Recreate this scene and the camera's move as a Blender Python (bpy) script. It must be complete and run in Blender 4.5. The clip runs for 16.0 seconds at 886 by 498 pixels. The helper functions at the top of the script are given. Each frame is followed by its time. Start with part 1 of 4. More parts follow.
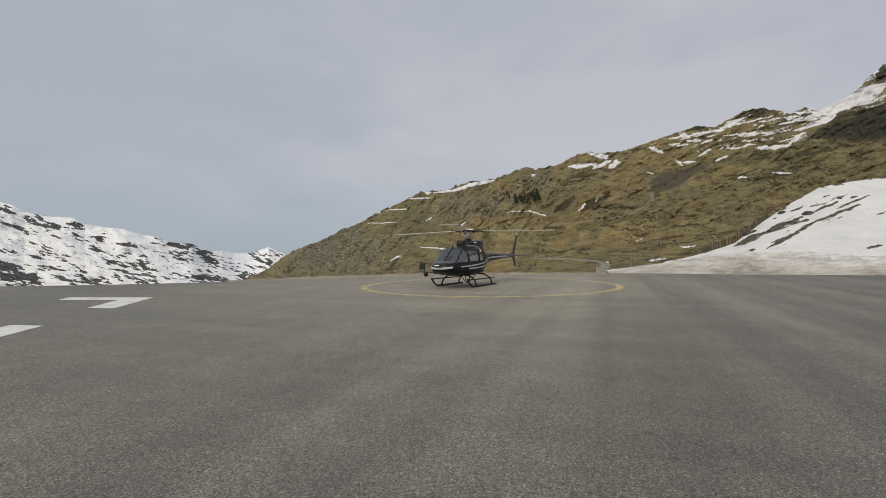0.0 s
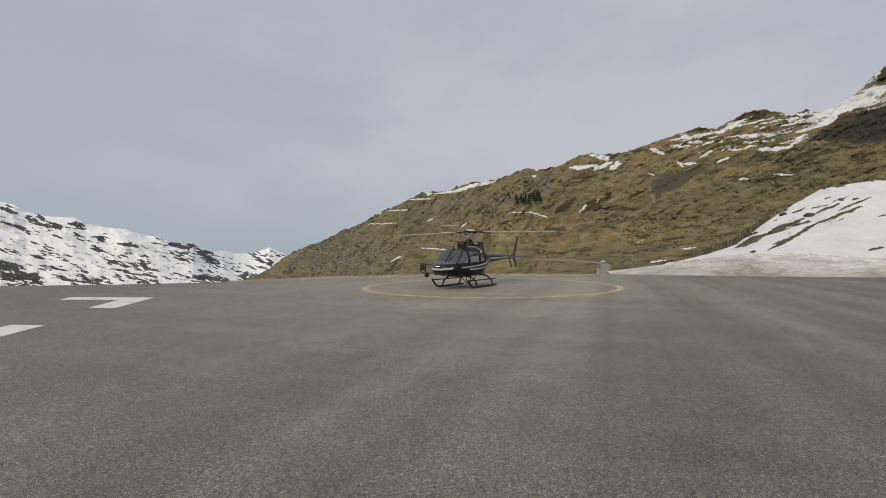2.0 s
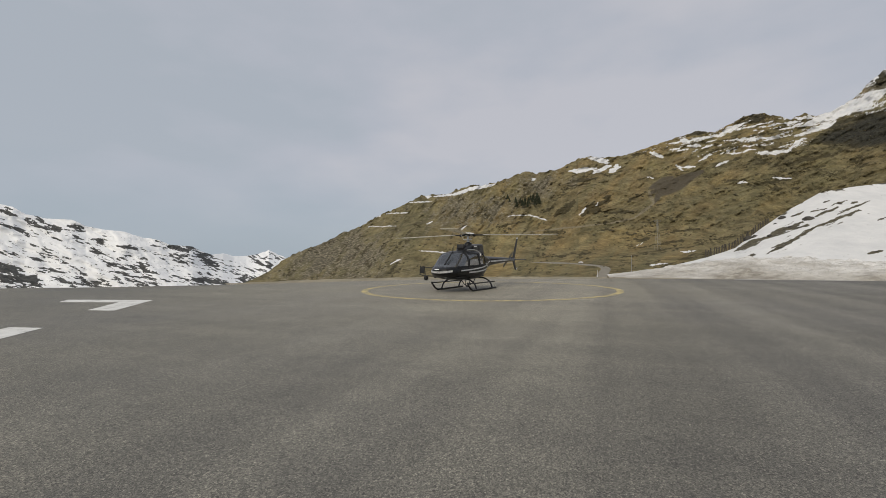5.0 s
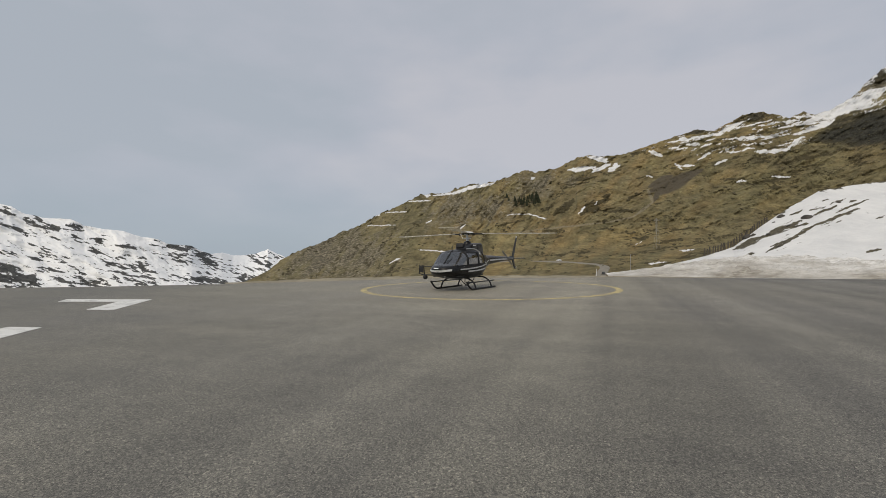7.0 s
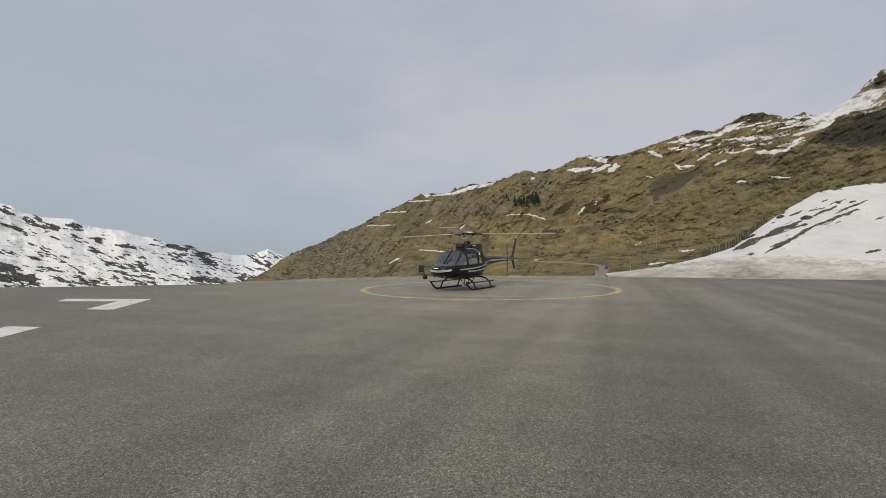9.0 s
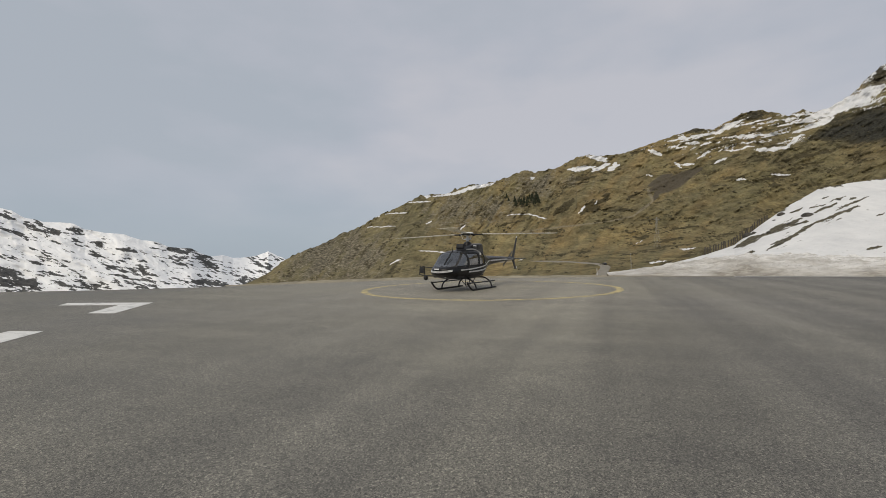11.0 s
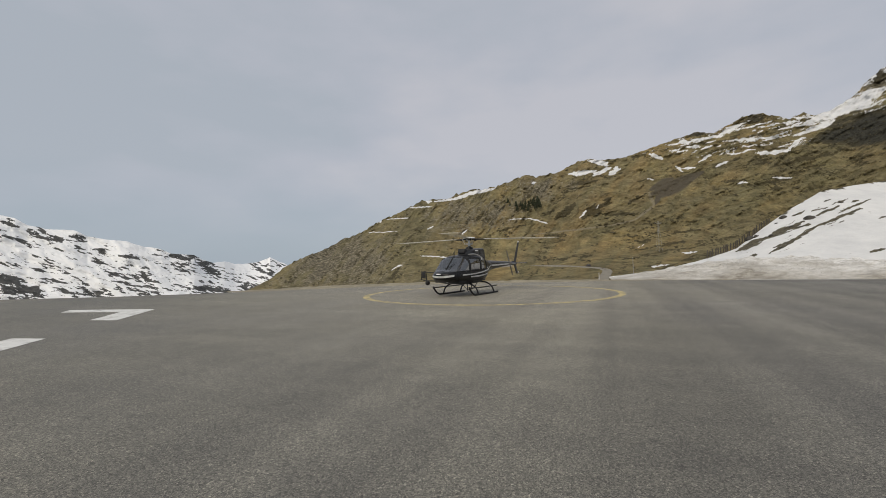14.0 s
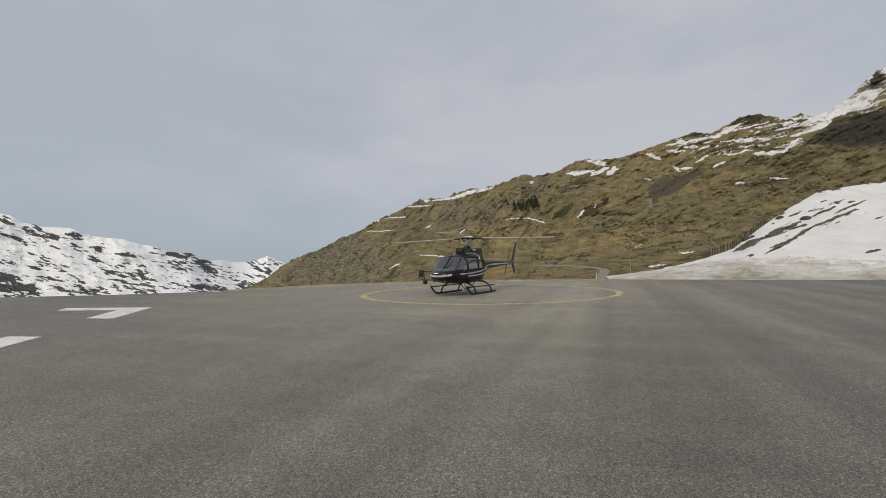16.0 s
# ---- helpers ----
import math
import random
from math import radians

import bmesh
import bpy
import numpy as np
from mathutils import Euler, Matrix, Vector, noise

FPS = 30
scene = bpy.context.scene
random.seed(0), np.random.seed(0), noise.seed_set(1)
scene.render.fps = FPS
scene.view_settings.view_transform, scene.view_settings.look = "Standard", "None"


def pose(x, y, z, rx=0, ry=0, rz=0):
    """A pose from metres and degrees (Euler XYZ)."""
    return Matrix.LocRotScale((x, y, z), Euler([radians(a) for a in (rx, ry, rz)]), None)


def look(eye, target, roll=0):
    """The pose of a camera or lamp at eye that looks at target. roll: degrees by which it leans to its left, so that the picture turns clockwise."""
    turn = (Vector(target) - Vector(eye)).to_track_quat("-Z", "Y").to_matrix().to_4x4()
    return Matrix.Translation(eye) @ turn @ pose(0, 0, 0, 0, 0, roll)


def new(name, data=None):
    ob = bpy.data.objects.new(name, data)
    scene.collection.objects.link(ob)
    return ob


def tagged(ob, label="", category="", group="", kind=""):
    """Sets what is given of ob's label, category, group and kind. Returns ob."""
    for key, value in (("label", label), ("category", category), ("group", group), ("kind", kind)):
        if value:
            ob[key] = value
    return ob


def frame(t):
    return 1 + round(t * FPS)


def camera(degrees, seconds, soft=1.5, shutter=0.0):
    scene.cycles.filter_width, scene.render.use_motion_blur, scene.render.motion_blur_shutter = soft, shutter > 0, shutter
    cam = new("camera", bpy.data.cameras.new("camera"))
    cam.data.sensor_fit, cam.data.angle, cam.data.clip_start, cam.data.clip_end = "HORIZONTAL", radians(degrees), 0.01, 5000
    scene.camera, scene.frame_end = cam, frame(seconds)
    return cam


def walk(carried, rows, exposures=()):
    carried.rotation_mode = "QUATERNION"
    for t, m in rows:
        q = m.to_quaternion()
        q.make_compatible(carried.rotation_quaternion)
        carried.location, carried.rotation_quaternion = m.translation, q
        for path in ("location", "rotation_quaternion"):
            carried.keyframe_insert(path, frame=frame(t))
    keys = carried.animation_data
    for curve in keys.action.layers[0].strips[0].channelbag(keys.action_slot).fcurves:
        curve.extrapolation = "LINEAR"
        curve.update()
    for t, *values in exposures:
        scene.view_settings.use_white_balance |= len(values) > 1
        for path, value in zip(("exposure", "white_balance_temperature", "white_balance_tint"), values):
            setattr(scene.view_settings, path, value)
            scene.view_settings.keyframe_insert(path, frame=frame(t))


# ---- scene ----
cam = camera(90, 16.0, soft=0.6, shutter=0.12)
EYE = (0.0, 0.0, 1.72)
# seconds, tilt, lean, turn in degrees
SWAY = [
    (0.0, 90.588, 0.634, -0.005), (0.5, 90.624, 0.714, 0.045), (1.0, 90.633, 0.535, 0.095),
    (1.5, 90.736, 0.616, 0.129), (2.0, 90.7, 0.48, 0.098), (2.5, 90.975, 0.424, -0.006),
    (3.0, 91.014, 0.377, 0.043), (3.5, 91.108, 0.296, -0.008), (4.0, 91.102, 0.474, 0.055),
    (6.5, 90.98, 0.258, -0.02), (7.0, 90.942, 0.469, -0.07), (7.5, 91.208, 0.57, -0.09),
    (8.0, 90.994, 0.225, -0.149), (8.5, 90.997, 0.306, -0.078), (9.0, 90.952, 0.392, -0.105),
    (11.5, 91.119, 0.983, -0.007), (12.0, 91.31, 0.934, -0.056), (12.5, 91.471, 1.001, 0.008),
    (13.0, 91.592, 1.316, 0.025), (13.5, 91.642, 1.313, 0.123), (14.0, 91.693, 1.256, 0.195),
    (14.5, 91.615, 1.119, 0.098), (15.0, 91.583, 1.036, 0.12), (15.5, 91.688, 1.031, 0.099),
    (16.0, 91.573, 1.065, -0.101)]
walk(cam, [(t, pose(*EYE, rx, ry, rz)) for t, rx, ry, rz in SWAY])
scene.view_settings.exposure = 0.0

# ---- sky and sun: thin high overcast ----
SUN_EL, SUN_AZ = 48, -150           # degrees; azimuth from +y towards +x
world = bpy.data.worlds.new("overcast_sky")
scene.world = world
world.use_nodes = True
wn, wl = world.node_tree.nodes, world.node_tree.links
wn.clear()


def wnode(kind, **props):
    n = wn.new(kind)
    for key, value in props.items():
        n.inputs[key].default_value = value
    return n


sky = wnode("ShaderNodeTexSky")
sky.sky_type, sky.sun_disc = "NISHITA", False
sky.sun_elevation, sky.sun_rotation = radians(SUN_EL), radians(SUN_AZ)
coord = wnode("ShaderNodeTexCoord")
stretch = wnode("ShaderNodeMapping", Scale=(1.0, 1.0, 2.6), Rotation=(0.0, 0.25, 0.3))
broad = wnode("ShaderNodeTexNoise", Scale=1.15, Detail=5.0, Roughness=0.5)
wisps = wnode("ShaderNodeTexNoise", Scale=4.5, Detail=6.0, Roughness=0.55)
both = wnode("ShaderNodeMath")
both.operation = "MULTIPLY_ADD"
both.inputs[1].default_value = 0.35
ramp = wnode("ShaderNodeValToRGB")
ramp.color_ramp.elements[0].position, ramp.color_ramp.elements[0].color = 0.53, (0.420, 0.457, 0.508, 1)
ramp.color_ramp.elements[1].position, ramp.color_ramp.elements[1].color = 0.83, (0.53, 0.533, 0.575, 1)
mid = ramp.color_ramp.elements.new(0.675)
mid.color = (0.465, 0.487, 0.542, 1)
cover = wnode("ShaderNodeMix", Factor=0.93)
cover.data_type = "RGBA"
sky_gain = wnode("ShaderNodeVectorMath")
sky_gain.operation = "SCALE"
sky_gain.inputs["Scale"].default_value = 0.1
back = wnode("ShaderNodeBackground", Strength=1.0)
out = wnode("ShaderNodeOutputWorld")
wl.new(coord.outputs["Generated"], stretch.inputs[0])
wl.new(stretch.outputs[0], broad.inputs["Vector"])
wl.new(stretch.outputs[0], wisps.inputs["Vector"])
wl.new(wisps.outputs[0], both.inputs[0])
wl.new(broad.outputs[0], both.inputs[2])
wl.new(both.outputs[0], ramp.inputs[0])
wl.new(sky.outputs[0], sky_gain.inputs[0])
wl.new(sky_gain.outputs[0], cover.inputs[6])
low = wnode("ShaderNodeSeparateXYZ")
haze = wnode("ShaderNodeMapRange")
for socket, value in zip(haze.inputs[1:5], (0.02, 0.2, 0.75, 0.0)):
    socket.default_value = value
clearing = wnode("ShaderNodeMix")
clearing.data_type = "RGBA"
clearing.inputs[7].default_value = (0.335, 0.405, 0.47, 1)
wl.new(coord.outputs["Generated"], low.inputs[0])
wl.new(low.outputs["Z"], haze.inputs[0])
wl.new(haze.outputs[0], clearing.inputs[0])
wl.new(ramp.outputs[0], clearing.inputs[6])
wl.new(clearing.outputs[2], cover.inputs[7])
wl.new(cover.outputs[2], back.inputs[0])
wl.new(back.outputs[0], out.inputs[0])

sun = new("sun", bpy.data.lights.new("sun", "SUN"))
sun.data.energy, sun.data.angle, sun.data.color = 1.9, radians(40), (1.0, 0.90, 0.73)
az, el = radians(SUN_AZ), radians(SUN_EL)
sun.matrix_world = look((60 * math.sin(az) * math.cos(el), 60 * math.cos(az) * math.cos(el), 60 * math.sin(el)), (0, 0, 0))


# ---- materials ----
class Mat:
    """A node material: short calls for the nodes that the surfaces here use."""

    def __init__(self, name, rough=0.8, metal=0.0, base=(0.5, 0.5, 0.5)):
        self.m = bpy.data.materials.new(name)
        self.m.use_nodes = True
        self.n, self.l = self.m.node_tree.nodes, self.m.node_tree.links
        self.b = self.n["Principled BSDF"]
        self.b.inputs["Roughness"].default_value = rough
        self.b.inputs["Metallic"].default_value = metal
        self.b.inputs["Base Color"].default_value = (*base, 1)
        self.c = self.n.new("ShaderNodeTexCoord")

    def map(self, scale=(1, 1, 1), rot=(0, 0, 0), source="Object"):
        k = self.n.new("ShaderNodeMapping")
        k.inputs["Scale"].default_value, k.inputs["Rotation"].default_value = scale, rot
        self.l.new(self.c.outputs[source] if isinstance(source, str) else source, k.inputs[0])
        return k.outputs[0]

    def noise(self, scale, detail=4, rough=0.55, vector=None):
        k = self.n.new("ShaderNodeTexNoise")
        k.inputs["Scale"].default_value, k.inputs["Detail"].default_value, k.inputs["Roughness"].default_value = scale, detail, rough
        self.l.new(vector or self.c.outputs["Object"], k.inputs["Vector"])
        return k.outputs[0]

    def cells(self, scale, vector=None, output="Color"):
        k = self.n.new("ShaderNodeTexVoronoi")
        k.inputs["Scale"].default_value = scale
        self.l.new(vector or self.c.outputs["Object"], k.inputs["Vector"])
        return k.outputs[output]

    def attr(self, name):
        k = self.n.new("ShaderNodeAttribute")
        k.attribute_name = name
        return k.outputs["Fac"]

    def ramp(self, fac, *stops):
        k = self.n.new("ShaderNodeValToRGB")
        e = k.color_ramp.elements
        while len(e) < len(stops):
            e.new(0.5)
        for el_, (p, c) in zip(e, stops):
            el_.position = p
            el_.color = (*c, 1) if len(c) == 3 else c
        self.l.new(fac, k.inputs[0])
        return k.outputs[0]

    def grey(self, fac, a, b):
        return self.ramp(fac, (a, (0, 0, 0)), (b, (1, 1, 1)))

    def mix(self, fac, a, b, blend="MIX"):
        k = self.n.new("ShaderNodeMix")
        k.data_type, k.blend_type = "RGBA", blend
        for socket, value in ((k.inputs[0], fac), (k.inputs[6], a), (k.inputs[7], b)):
            if isinstance(value, (int, float)):
                socket.default_value = value
            elif isinstance(value, tuple):
                socket.default_value = (*value, 1)
            else:
                self.l.new(value, socket)
        return k.outputs[2]

    def math(self, op, a, b=0.0, c=0.0):
        k = self.n.new("ShaderNodeMath")
        k.operation = op
        for socket, value in zip(k.inputs, (a, b, c)):
            if isinstance(value, (int, float)):
                socket.default_value = value
            else:
                self.l.new(value, socket)
        return k.outputs[0]

    def random(self):
        return self.n.new("ShaderNodeObjectInfo").outputs["Random"]

    def colour(self, out):
        self.l.new(out, self.b.inputs["Base Color"])
        return self

    def rough(self, out):
        self.l.new(out, self.b.inputs["Roughness"])
        return self

    def bump(self, out, distance, strength=1.0):
        k = self.n.new("ShaderNodeBump")
        k.inputs["Distance"].default_value, k.inputs["Strength"].default_value = distance, strength
        self.l.new(out, k.inputs["Height"])
        self.l.new(k.outputs[0], self.b.inputs["Normal"])
        return self


def paint(name, base, rough=0.4, metal=0.0, wear=0.12, scale=6.0):
    """Plain paint, metal or rubber with faint grime and uneven gloss."""
    k = Mat(name, rough, metal)
    n = k.noise(scale, 6, 0.6)
    lo, hi = tuple(v * (1 - wear) for v in base), tuple(min(1, v * (1 + wear)) for v in base)
    k.colour(k.ramp(n, (0.3, lo), (0.7, hi)))
    k.rough(k.ramp(k.noise(scale * 3, 4), (0.3, (rough * 0.8,) * 3), (0.7, (min(1, rough * 1.25),) * 3)))
    return k.m


def asphalt():
    k = Mat("worn_asphalt", 0.88)
    paved = k.map((1, 1, 1), (0, 0, radians(21)))
    lanes = k.noise(0.42, 3, 0.5, k.map((1.0, 0.035, 1.0), source=paved))
    swept = k.noise(0.85, 3, 0.5, k.map((1.0, 0.05, 1.0), source=paved))
    cross = k.noise(0.5, 5, 0.55, k.map((0.16, 1.0, 1.0), source=paved))
    blot = k.noise(0.11, 5, 0.55)
    patchy = k.noise(1.4, 5, 0.65)
    grain = k.cells(70.0)
    fine = k.noise(110.0, 3, 0.7)
    base = k.ramp(lanes, (0.38, (0.136, 0.130, 0.116)), (0.5, (0.190, 0.181, 0.158)), (0.62, (0.250, 0.238, 0.205)))
    lane = k.n.new("ShaderNodeSeparateXYZ")
    k.l.new(paved, lane.inputs[0])
    worn = k.grey(k.math("MULTIPLY_ADD", lane.outputs[0], 0.05, 0.5), 0.10, 0.55)
    base = k.mix(worn, k.mix(0.7, base, (0.190, 0.181, 0.158)), base)
    base = k.mix(worn, base, k.mix(1.0, base, k.ramp(swept, (0.36, (0.80, 0.80, 0.81)), (0.64, (1.20, 1.20, 1.18))), "MULTIPLY"))
    base = k.mix(0.45, base, k.ramp(blot, (0.36, (0.138, 0.131, 0.118)), (0.64, (0.232, 0.219, 0.180))))
    base = k.mix(1.0, base, k.ramp(cross, (0.3, (0.86, 0.86, 0.87)), (0.7, (1.13, 1.13, 1.12))), "MULTIPLY")
    base = k.mix(1.0, base, k.ramp(patchy, (0.3, (0.88, 0.88, 0.88)), (0.7, (1.12, 1.12, 1.11))), "MULTIPLY")
    spot = k.n.new("ShaderNodeVectorMath")
    spot.operation = "DISTANCE"
    spot.inputs[1].default_value = (4.0, 25.0, 0.0)
    k.l.new(k.c.outputs["Object"], spot.inputs[0])
    # Paler round the circle, darker beyond it: sheen and vignetting painted into the colour
    pale_falloff = k.grey(k.math("MULTIPLY_ADD", k.math("MULTIPLY_ADD", blot, 14.0, spot.outputs["Value"]), -0.03, 1.0), 0.16, 0.62)
    base = k.mix(pale_falloff, k.mix(1.0, base, (0.915, 0.92, 0.925), "MULTIPLY"), k.mix(1.0, base, (1.46, 1.43, 1.37), "MULTIPLY"))
    # Darker paving lanes on the right, with some vignetting painted into their colour
    dark_right = k.grey(k.math("MULTIPLY_ADD", k.math("ADD", lane.outputs[0], patchy), 0.1, 0.3), 0.46, 0.58)
    base = k.mix(dark_right, base, k.mix(1.0, base, (0.83, 0.835, 0.865), "MULTIPLY"))
    chips = k.ramp(grain, (0.0, (0.22, 0.22, 0.22)), (0.5, (0.88, 0.88, 0.88)), (0.8, (1.35, 1.34, 1.30)), (0.97, (2.3, 2.26, 2.16)))
    base = k.mix(0.95, base, k.mix(1.0, base, chips, "MULTIPLY"))
    base = k.mix(1.0, base, k.ramp(fine, (0.34, (0.25, 0.25, 0.25)), (0.66, (1.70, 1.70, 1.68))), "MULTIPLY")
    k.colour(base)
    k.rough(k.ramp(blot, (0.3, (0.62,) * 3), (0.7, (0.78,) * 3)))
    k.b.inputs["Specular IOR Level"].default_value = 0.5
    k.bump(k.math("ADD", grain, k.math("MULTIPLY", fine, 0.6)), 0.005, 0.8)
    return k.m


def line_paint(name, base, worn):
    k = Mat(name, 0.7)
    n = k.noise(2.3, 6, 0.7)
    g = k.noise(60.0, 3, 0.6)
    f = k.grey(k.math("MULTIPLY_ADD", g, 0.5, n), worn, worn + 0.22)
    k.colour(k.mix(f, (0.15, 0.143, 0.13), k.ramp(n, (0.3, tuple(v * 0.85 for v in base)), (0.7, base))))
    k.bump(g, 0.002, 0.4)
    return k.m


def hill_ground():
    """Alpine turf in early spring: dry grass, heather, rock, with old snow where the snow layer lies."""
    k = Mat("spring_turf", 0.95)
    k.b.inputs["Specular IOR Level"].default_value = 0.15
    wide = k.noise(0.016, 5, 0.6)
    mid_ = k.noise(0.075, 6, 0.7)
    small = k.noise(0.33, 6, 0.75)
    turf = k.ramp(mid_, (0.36, (0.134, 0.113, 0.062)), (0.5, (0.190, 0.161, 0.088)), (0.62, (0.256, 0.217, 0.120)))
    turf = k.mix(k.attr("olive_turf"), turf, k.ramp(mid_, (0.36, (0.090, 0.080, 0.046)), (0.62, (0.190, 0.168, 0.098))))
    turf = k.mix(k.attr("ochre"), turf, k.ramp(mid_, (0.36, (0.150, 0.110, 0.055)), (0.62, (0.275, 0.208, 0.104))))
    turf = k.mix(k.grey(wide, 0.45, 0.62), turf, k.mix(1.0, turf, (1.12, 1.12, 1.05), "MULTIPLY"))
    turf = k.mix(1.0, turf, k.ramp(small, (0.36, (0.80, 0.80, 0.80)), (0.64, (1.34, 1.33, 1.28))), "MULTIPLY")
    rock = k.ramp(small, (0.38, (0.062, 0.056, 0.041)), (0.5, (0.155, 0.138, 0.098)), (0.62, (0.320, 0.283, 0.205)))
    rocky = k.math("ADD", k.attr("rock"), k.math("MULTIPLY_ADD", small, 2.0, -1.0))
    base = k.mix(k.grey(rocky, 0.40, 0.75), turf, rock)
    scrub = k.math("ADD", k.attr("scrub"), k.math("MULTIPLY_ADD", k.noise(0.42, 5, 0.7), 2.6, -1.3))
    base = k.mix(k.math("MULTIPLY", k.grey(scrub, 0.42, 0.62), 0.82), base, k.ramp(small, (0.35, (0.030, 0.026, 0.014)), (0.65, (0.072, 0.060, 0.032))))
    bare = k.ramp(small, (0.35, (0.082, 0.070, 0.052)), (0.65, (0.105, 0.091, 0.070)))
    base = k.mix(k.attr("bare"), base, bare)
    base = k.mix(k.attr("track"), base, k.ramp(small, (0.35, (0.20, 0.172, 0.118)), (0.65, (0.30, 0.262, 0.185))))
    base = k.mix(k.attr("crag"), base, k.ramp(small, (0.38, (0.020, 0.020, 0.016)), (0.62, (0.070, 0.068, 0.054))))
    snow = k.math("ADD", k.attr("snow"), k.math("MULTIPLY_ADD", k.noise(0.25, 5, 0.7), 1.2, -0.6))
    lies = k.grey(snow, 0.46, 0.56)
    k.colour(k.mix(lies, base, k.ramp(mid_, (0.35, (0.72, 0.73, 0.75)), (0.65, (0.86, 0.86, 0.86)))))
    k.bump(k.math("MULTIPLY_ADD", small, 1.0, k.math("MULTIPLY", mid_, 3.0)), 2.3, 0.8)
    return k.m


def snow_peaks():
    k = Mat("snow_and_rock", 0.9)
    k.b.inputs["Specular IOR Level"].default_value = 0.1
    a = k.noise(0.004, 6, 0.62)
    b = k.noise(0.05, 6, 0.8)
    m = k.math("ADD", k.attr("rock"), k.math("MULTIPLY_ADD", b, 1.1, -0.55))
    rock = k.ramp(b, (0.36, (0.042, 0.044, 0.046)), (0.64, (0.140, 0.139, 0.132)))
    white = k.ramp(a, (0.35, (0.90, 0.905, 0.91)), (0.65, (0.95, 0.953, 0.955)))
    k.colour(k.mix(k.grey(m, 0.44, 0.56), white, rock))
    k.bump(b, 14.0, 0.5)
    return k.m


def near_snow():
    k = Mat("old_snow", 0.8)
    k.b.inputs["Specular IOR Level"].default_value = 0.2
    a = k.noise(0.3, 6, 0.65)
    b = k.noise(2.2, 6, 0.7)
    m = k.math("ADD", k.attr("earth"), k.math("MULTIPLY_ADD", k.noise(0.9, 6, 0.72), 2.0, -1.0))
    earth = k.ramp(b, (0.36, (0.032, 0.029, 0.022)), (0.64, (0.150, 0.132, 0.086)))
    white = k.ramp(a, (0.35, (0.61, 0.615, 0.62)), (0.65, (0.73, 0.73, 0.725)))
    k.colour(k.mix(k.grey(m, 0.44, 0.58), white, earth))
    k.bump(k.math("MULTIPLY_ADD", b, 0.4, a), 0.35, 0.8)
    return k.m


def dirty_snow():
    k = Mat("ploughed_snow", 0.9)
    k.b.inputs["Specular IOR Level"].default_value = 0.15
    a = k.noise(0.45, 6, 0.65, k.map((0.6, 1.0, 2.5), (0, 0, radians(22))))
    b = k.noise(2.2, 6, 0.78, k.map((0.4, 0.8, 2.2), (0, 0, radians(22))))
    c = k.noise(14.0, 4, 0.65)
    dirt = k.ramp(b, (0.40, (0.19, 0.168, 0.135)), (0.60, (0.54, 0.51, 0.455)))
    clean = k.ramp(b, (0.38, (0.50, 0.475, 0.435)), (0.60, (0.88, 0.87, 0.85)))
    m = k.math("ADD", k.attr("grime"), k.math("MULTIPLY_ADD", b, 1.6, k.math("MULTIPLY_ADD", a, 1.6, -1.6)))
    base = k.mix(k.grey(m, 0.25, 0.85), clean, dirt)
    base = k.mix(k.grey(c, 0.62, 0.7), base, (0.09, 0.08, 0.065))
    k.colour(base)
    k.bump(k.math("MULTIPLY_ADD", c, 0.3, b), 0.22, 0.9)
    return k.m


def gravel():
    k = Mat("verge_gravel", 0.95)
    b = k.noise(0.4, 6, 0.7)
    c = k.cells(3.0)
    k.colour(k.mix(0.5, k.ramp(b, (0.35, (0.19, 0.165, 0.105)), (0.65, (0.36, 0.315, 0.215))), k.ramp(c, (0, (0.17, 0.155, 0.12)), (1, (0.38, 0.345, 0.27)))))
    k.bump(c, 0.05, 0.6)
    return k.m


def leafy(name, dark, light):
    k = Mat(name, 0.85)
    n = k.noise(2.2, 4, 0.6)
    k.colour(k.ramp(n, (0.3, dark), (0.7, light)))
    return k.m


def tinted_glass():
    """Thin smoked acrylic: part mirror, part see-through."""
    k = Mat("tinted_glass", 0.04)
    clear, gloss, both_ = k.n.new("ShaderNodeBsdfTransparent"), k.n.new("ShaderNodeBsdfGlossy"), k.n.new("ShaderNodeMixShader")
    clear.inputs[0].default_value = (0.74, 0.75, 0.74, 1)
    gloss.inputs["Roughness"].default_value = 0.06
    gloss.inputs[0].default_value = (0.9, 0.9, 0.9, 1)
    rim = k.n.new("ShaderNodeFresnel")
    rim.inputs[0].default_value = 2.6
    k.l.new(rim.outputs[0], both_.inputs[0])
    k.l.new(clear.outputs[0], both_.inputs[1])
    k.l.new(gloss.outputs[0], both_.inputs[2])
    k.l.new(both_.outputs[0], k.n["Material Output"].inputs[0])
    return k.m


ASPHALT, HILL, PEAKS, SNOW, BANK, GRAVEL = asphalt(), hill_ground(), snow_peaks(), near_snow(), dirty_snow(), gravel()
WHITE_LINE, YELLOW_LINE = line_paint("white_line", (0.72, 0.72, 0.70), 0.5), line_paint("yellow_line", (0.60, 0.49, 0.21), 0.60)
BLACK = paint("dark_livery", (0.007, 0.007, 0.008), 0.30, 0.0, 0.25)
BLACK.node_tree.nodes["Principled BSDF"].inputs["Specular IOR Level"].default_value = 0.32
MATT = paint("matt_black", (0.010, 0.010, 0.011), 0.6)
SILVER = paint("silver_stripe", (0.88, 0.88, 0.87), 0.35)
CHARCOAL = paint("charcoal_cowl", (0.026, 0.026, 0.028), 0.4)
STEEL = paint("brushed_steel", (0.45, 0.44, 0.42), 0.35, 0.9)
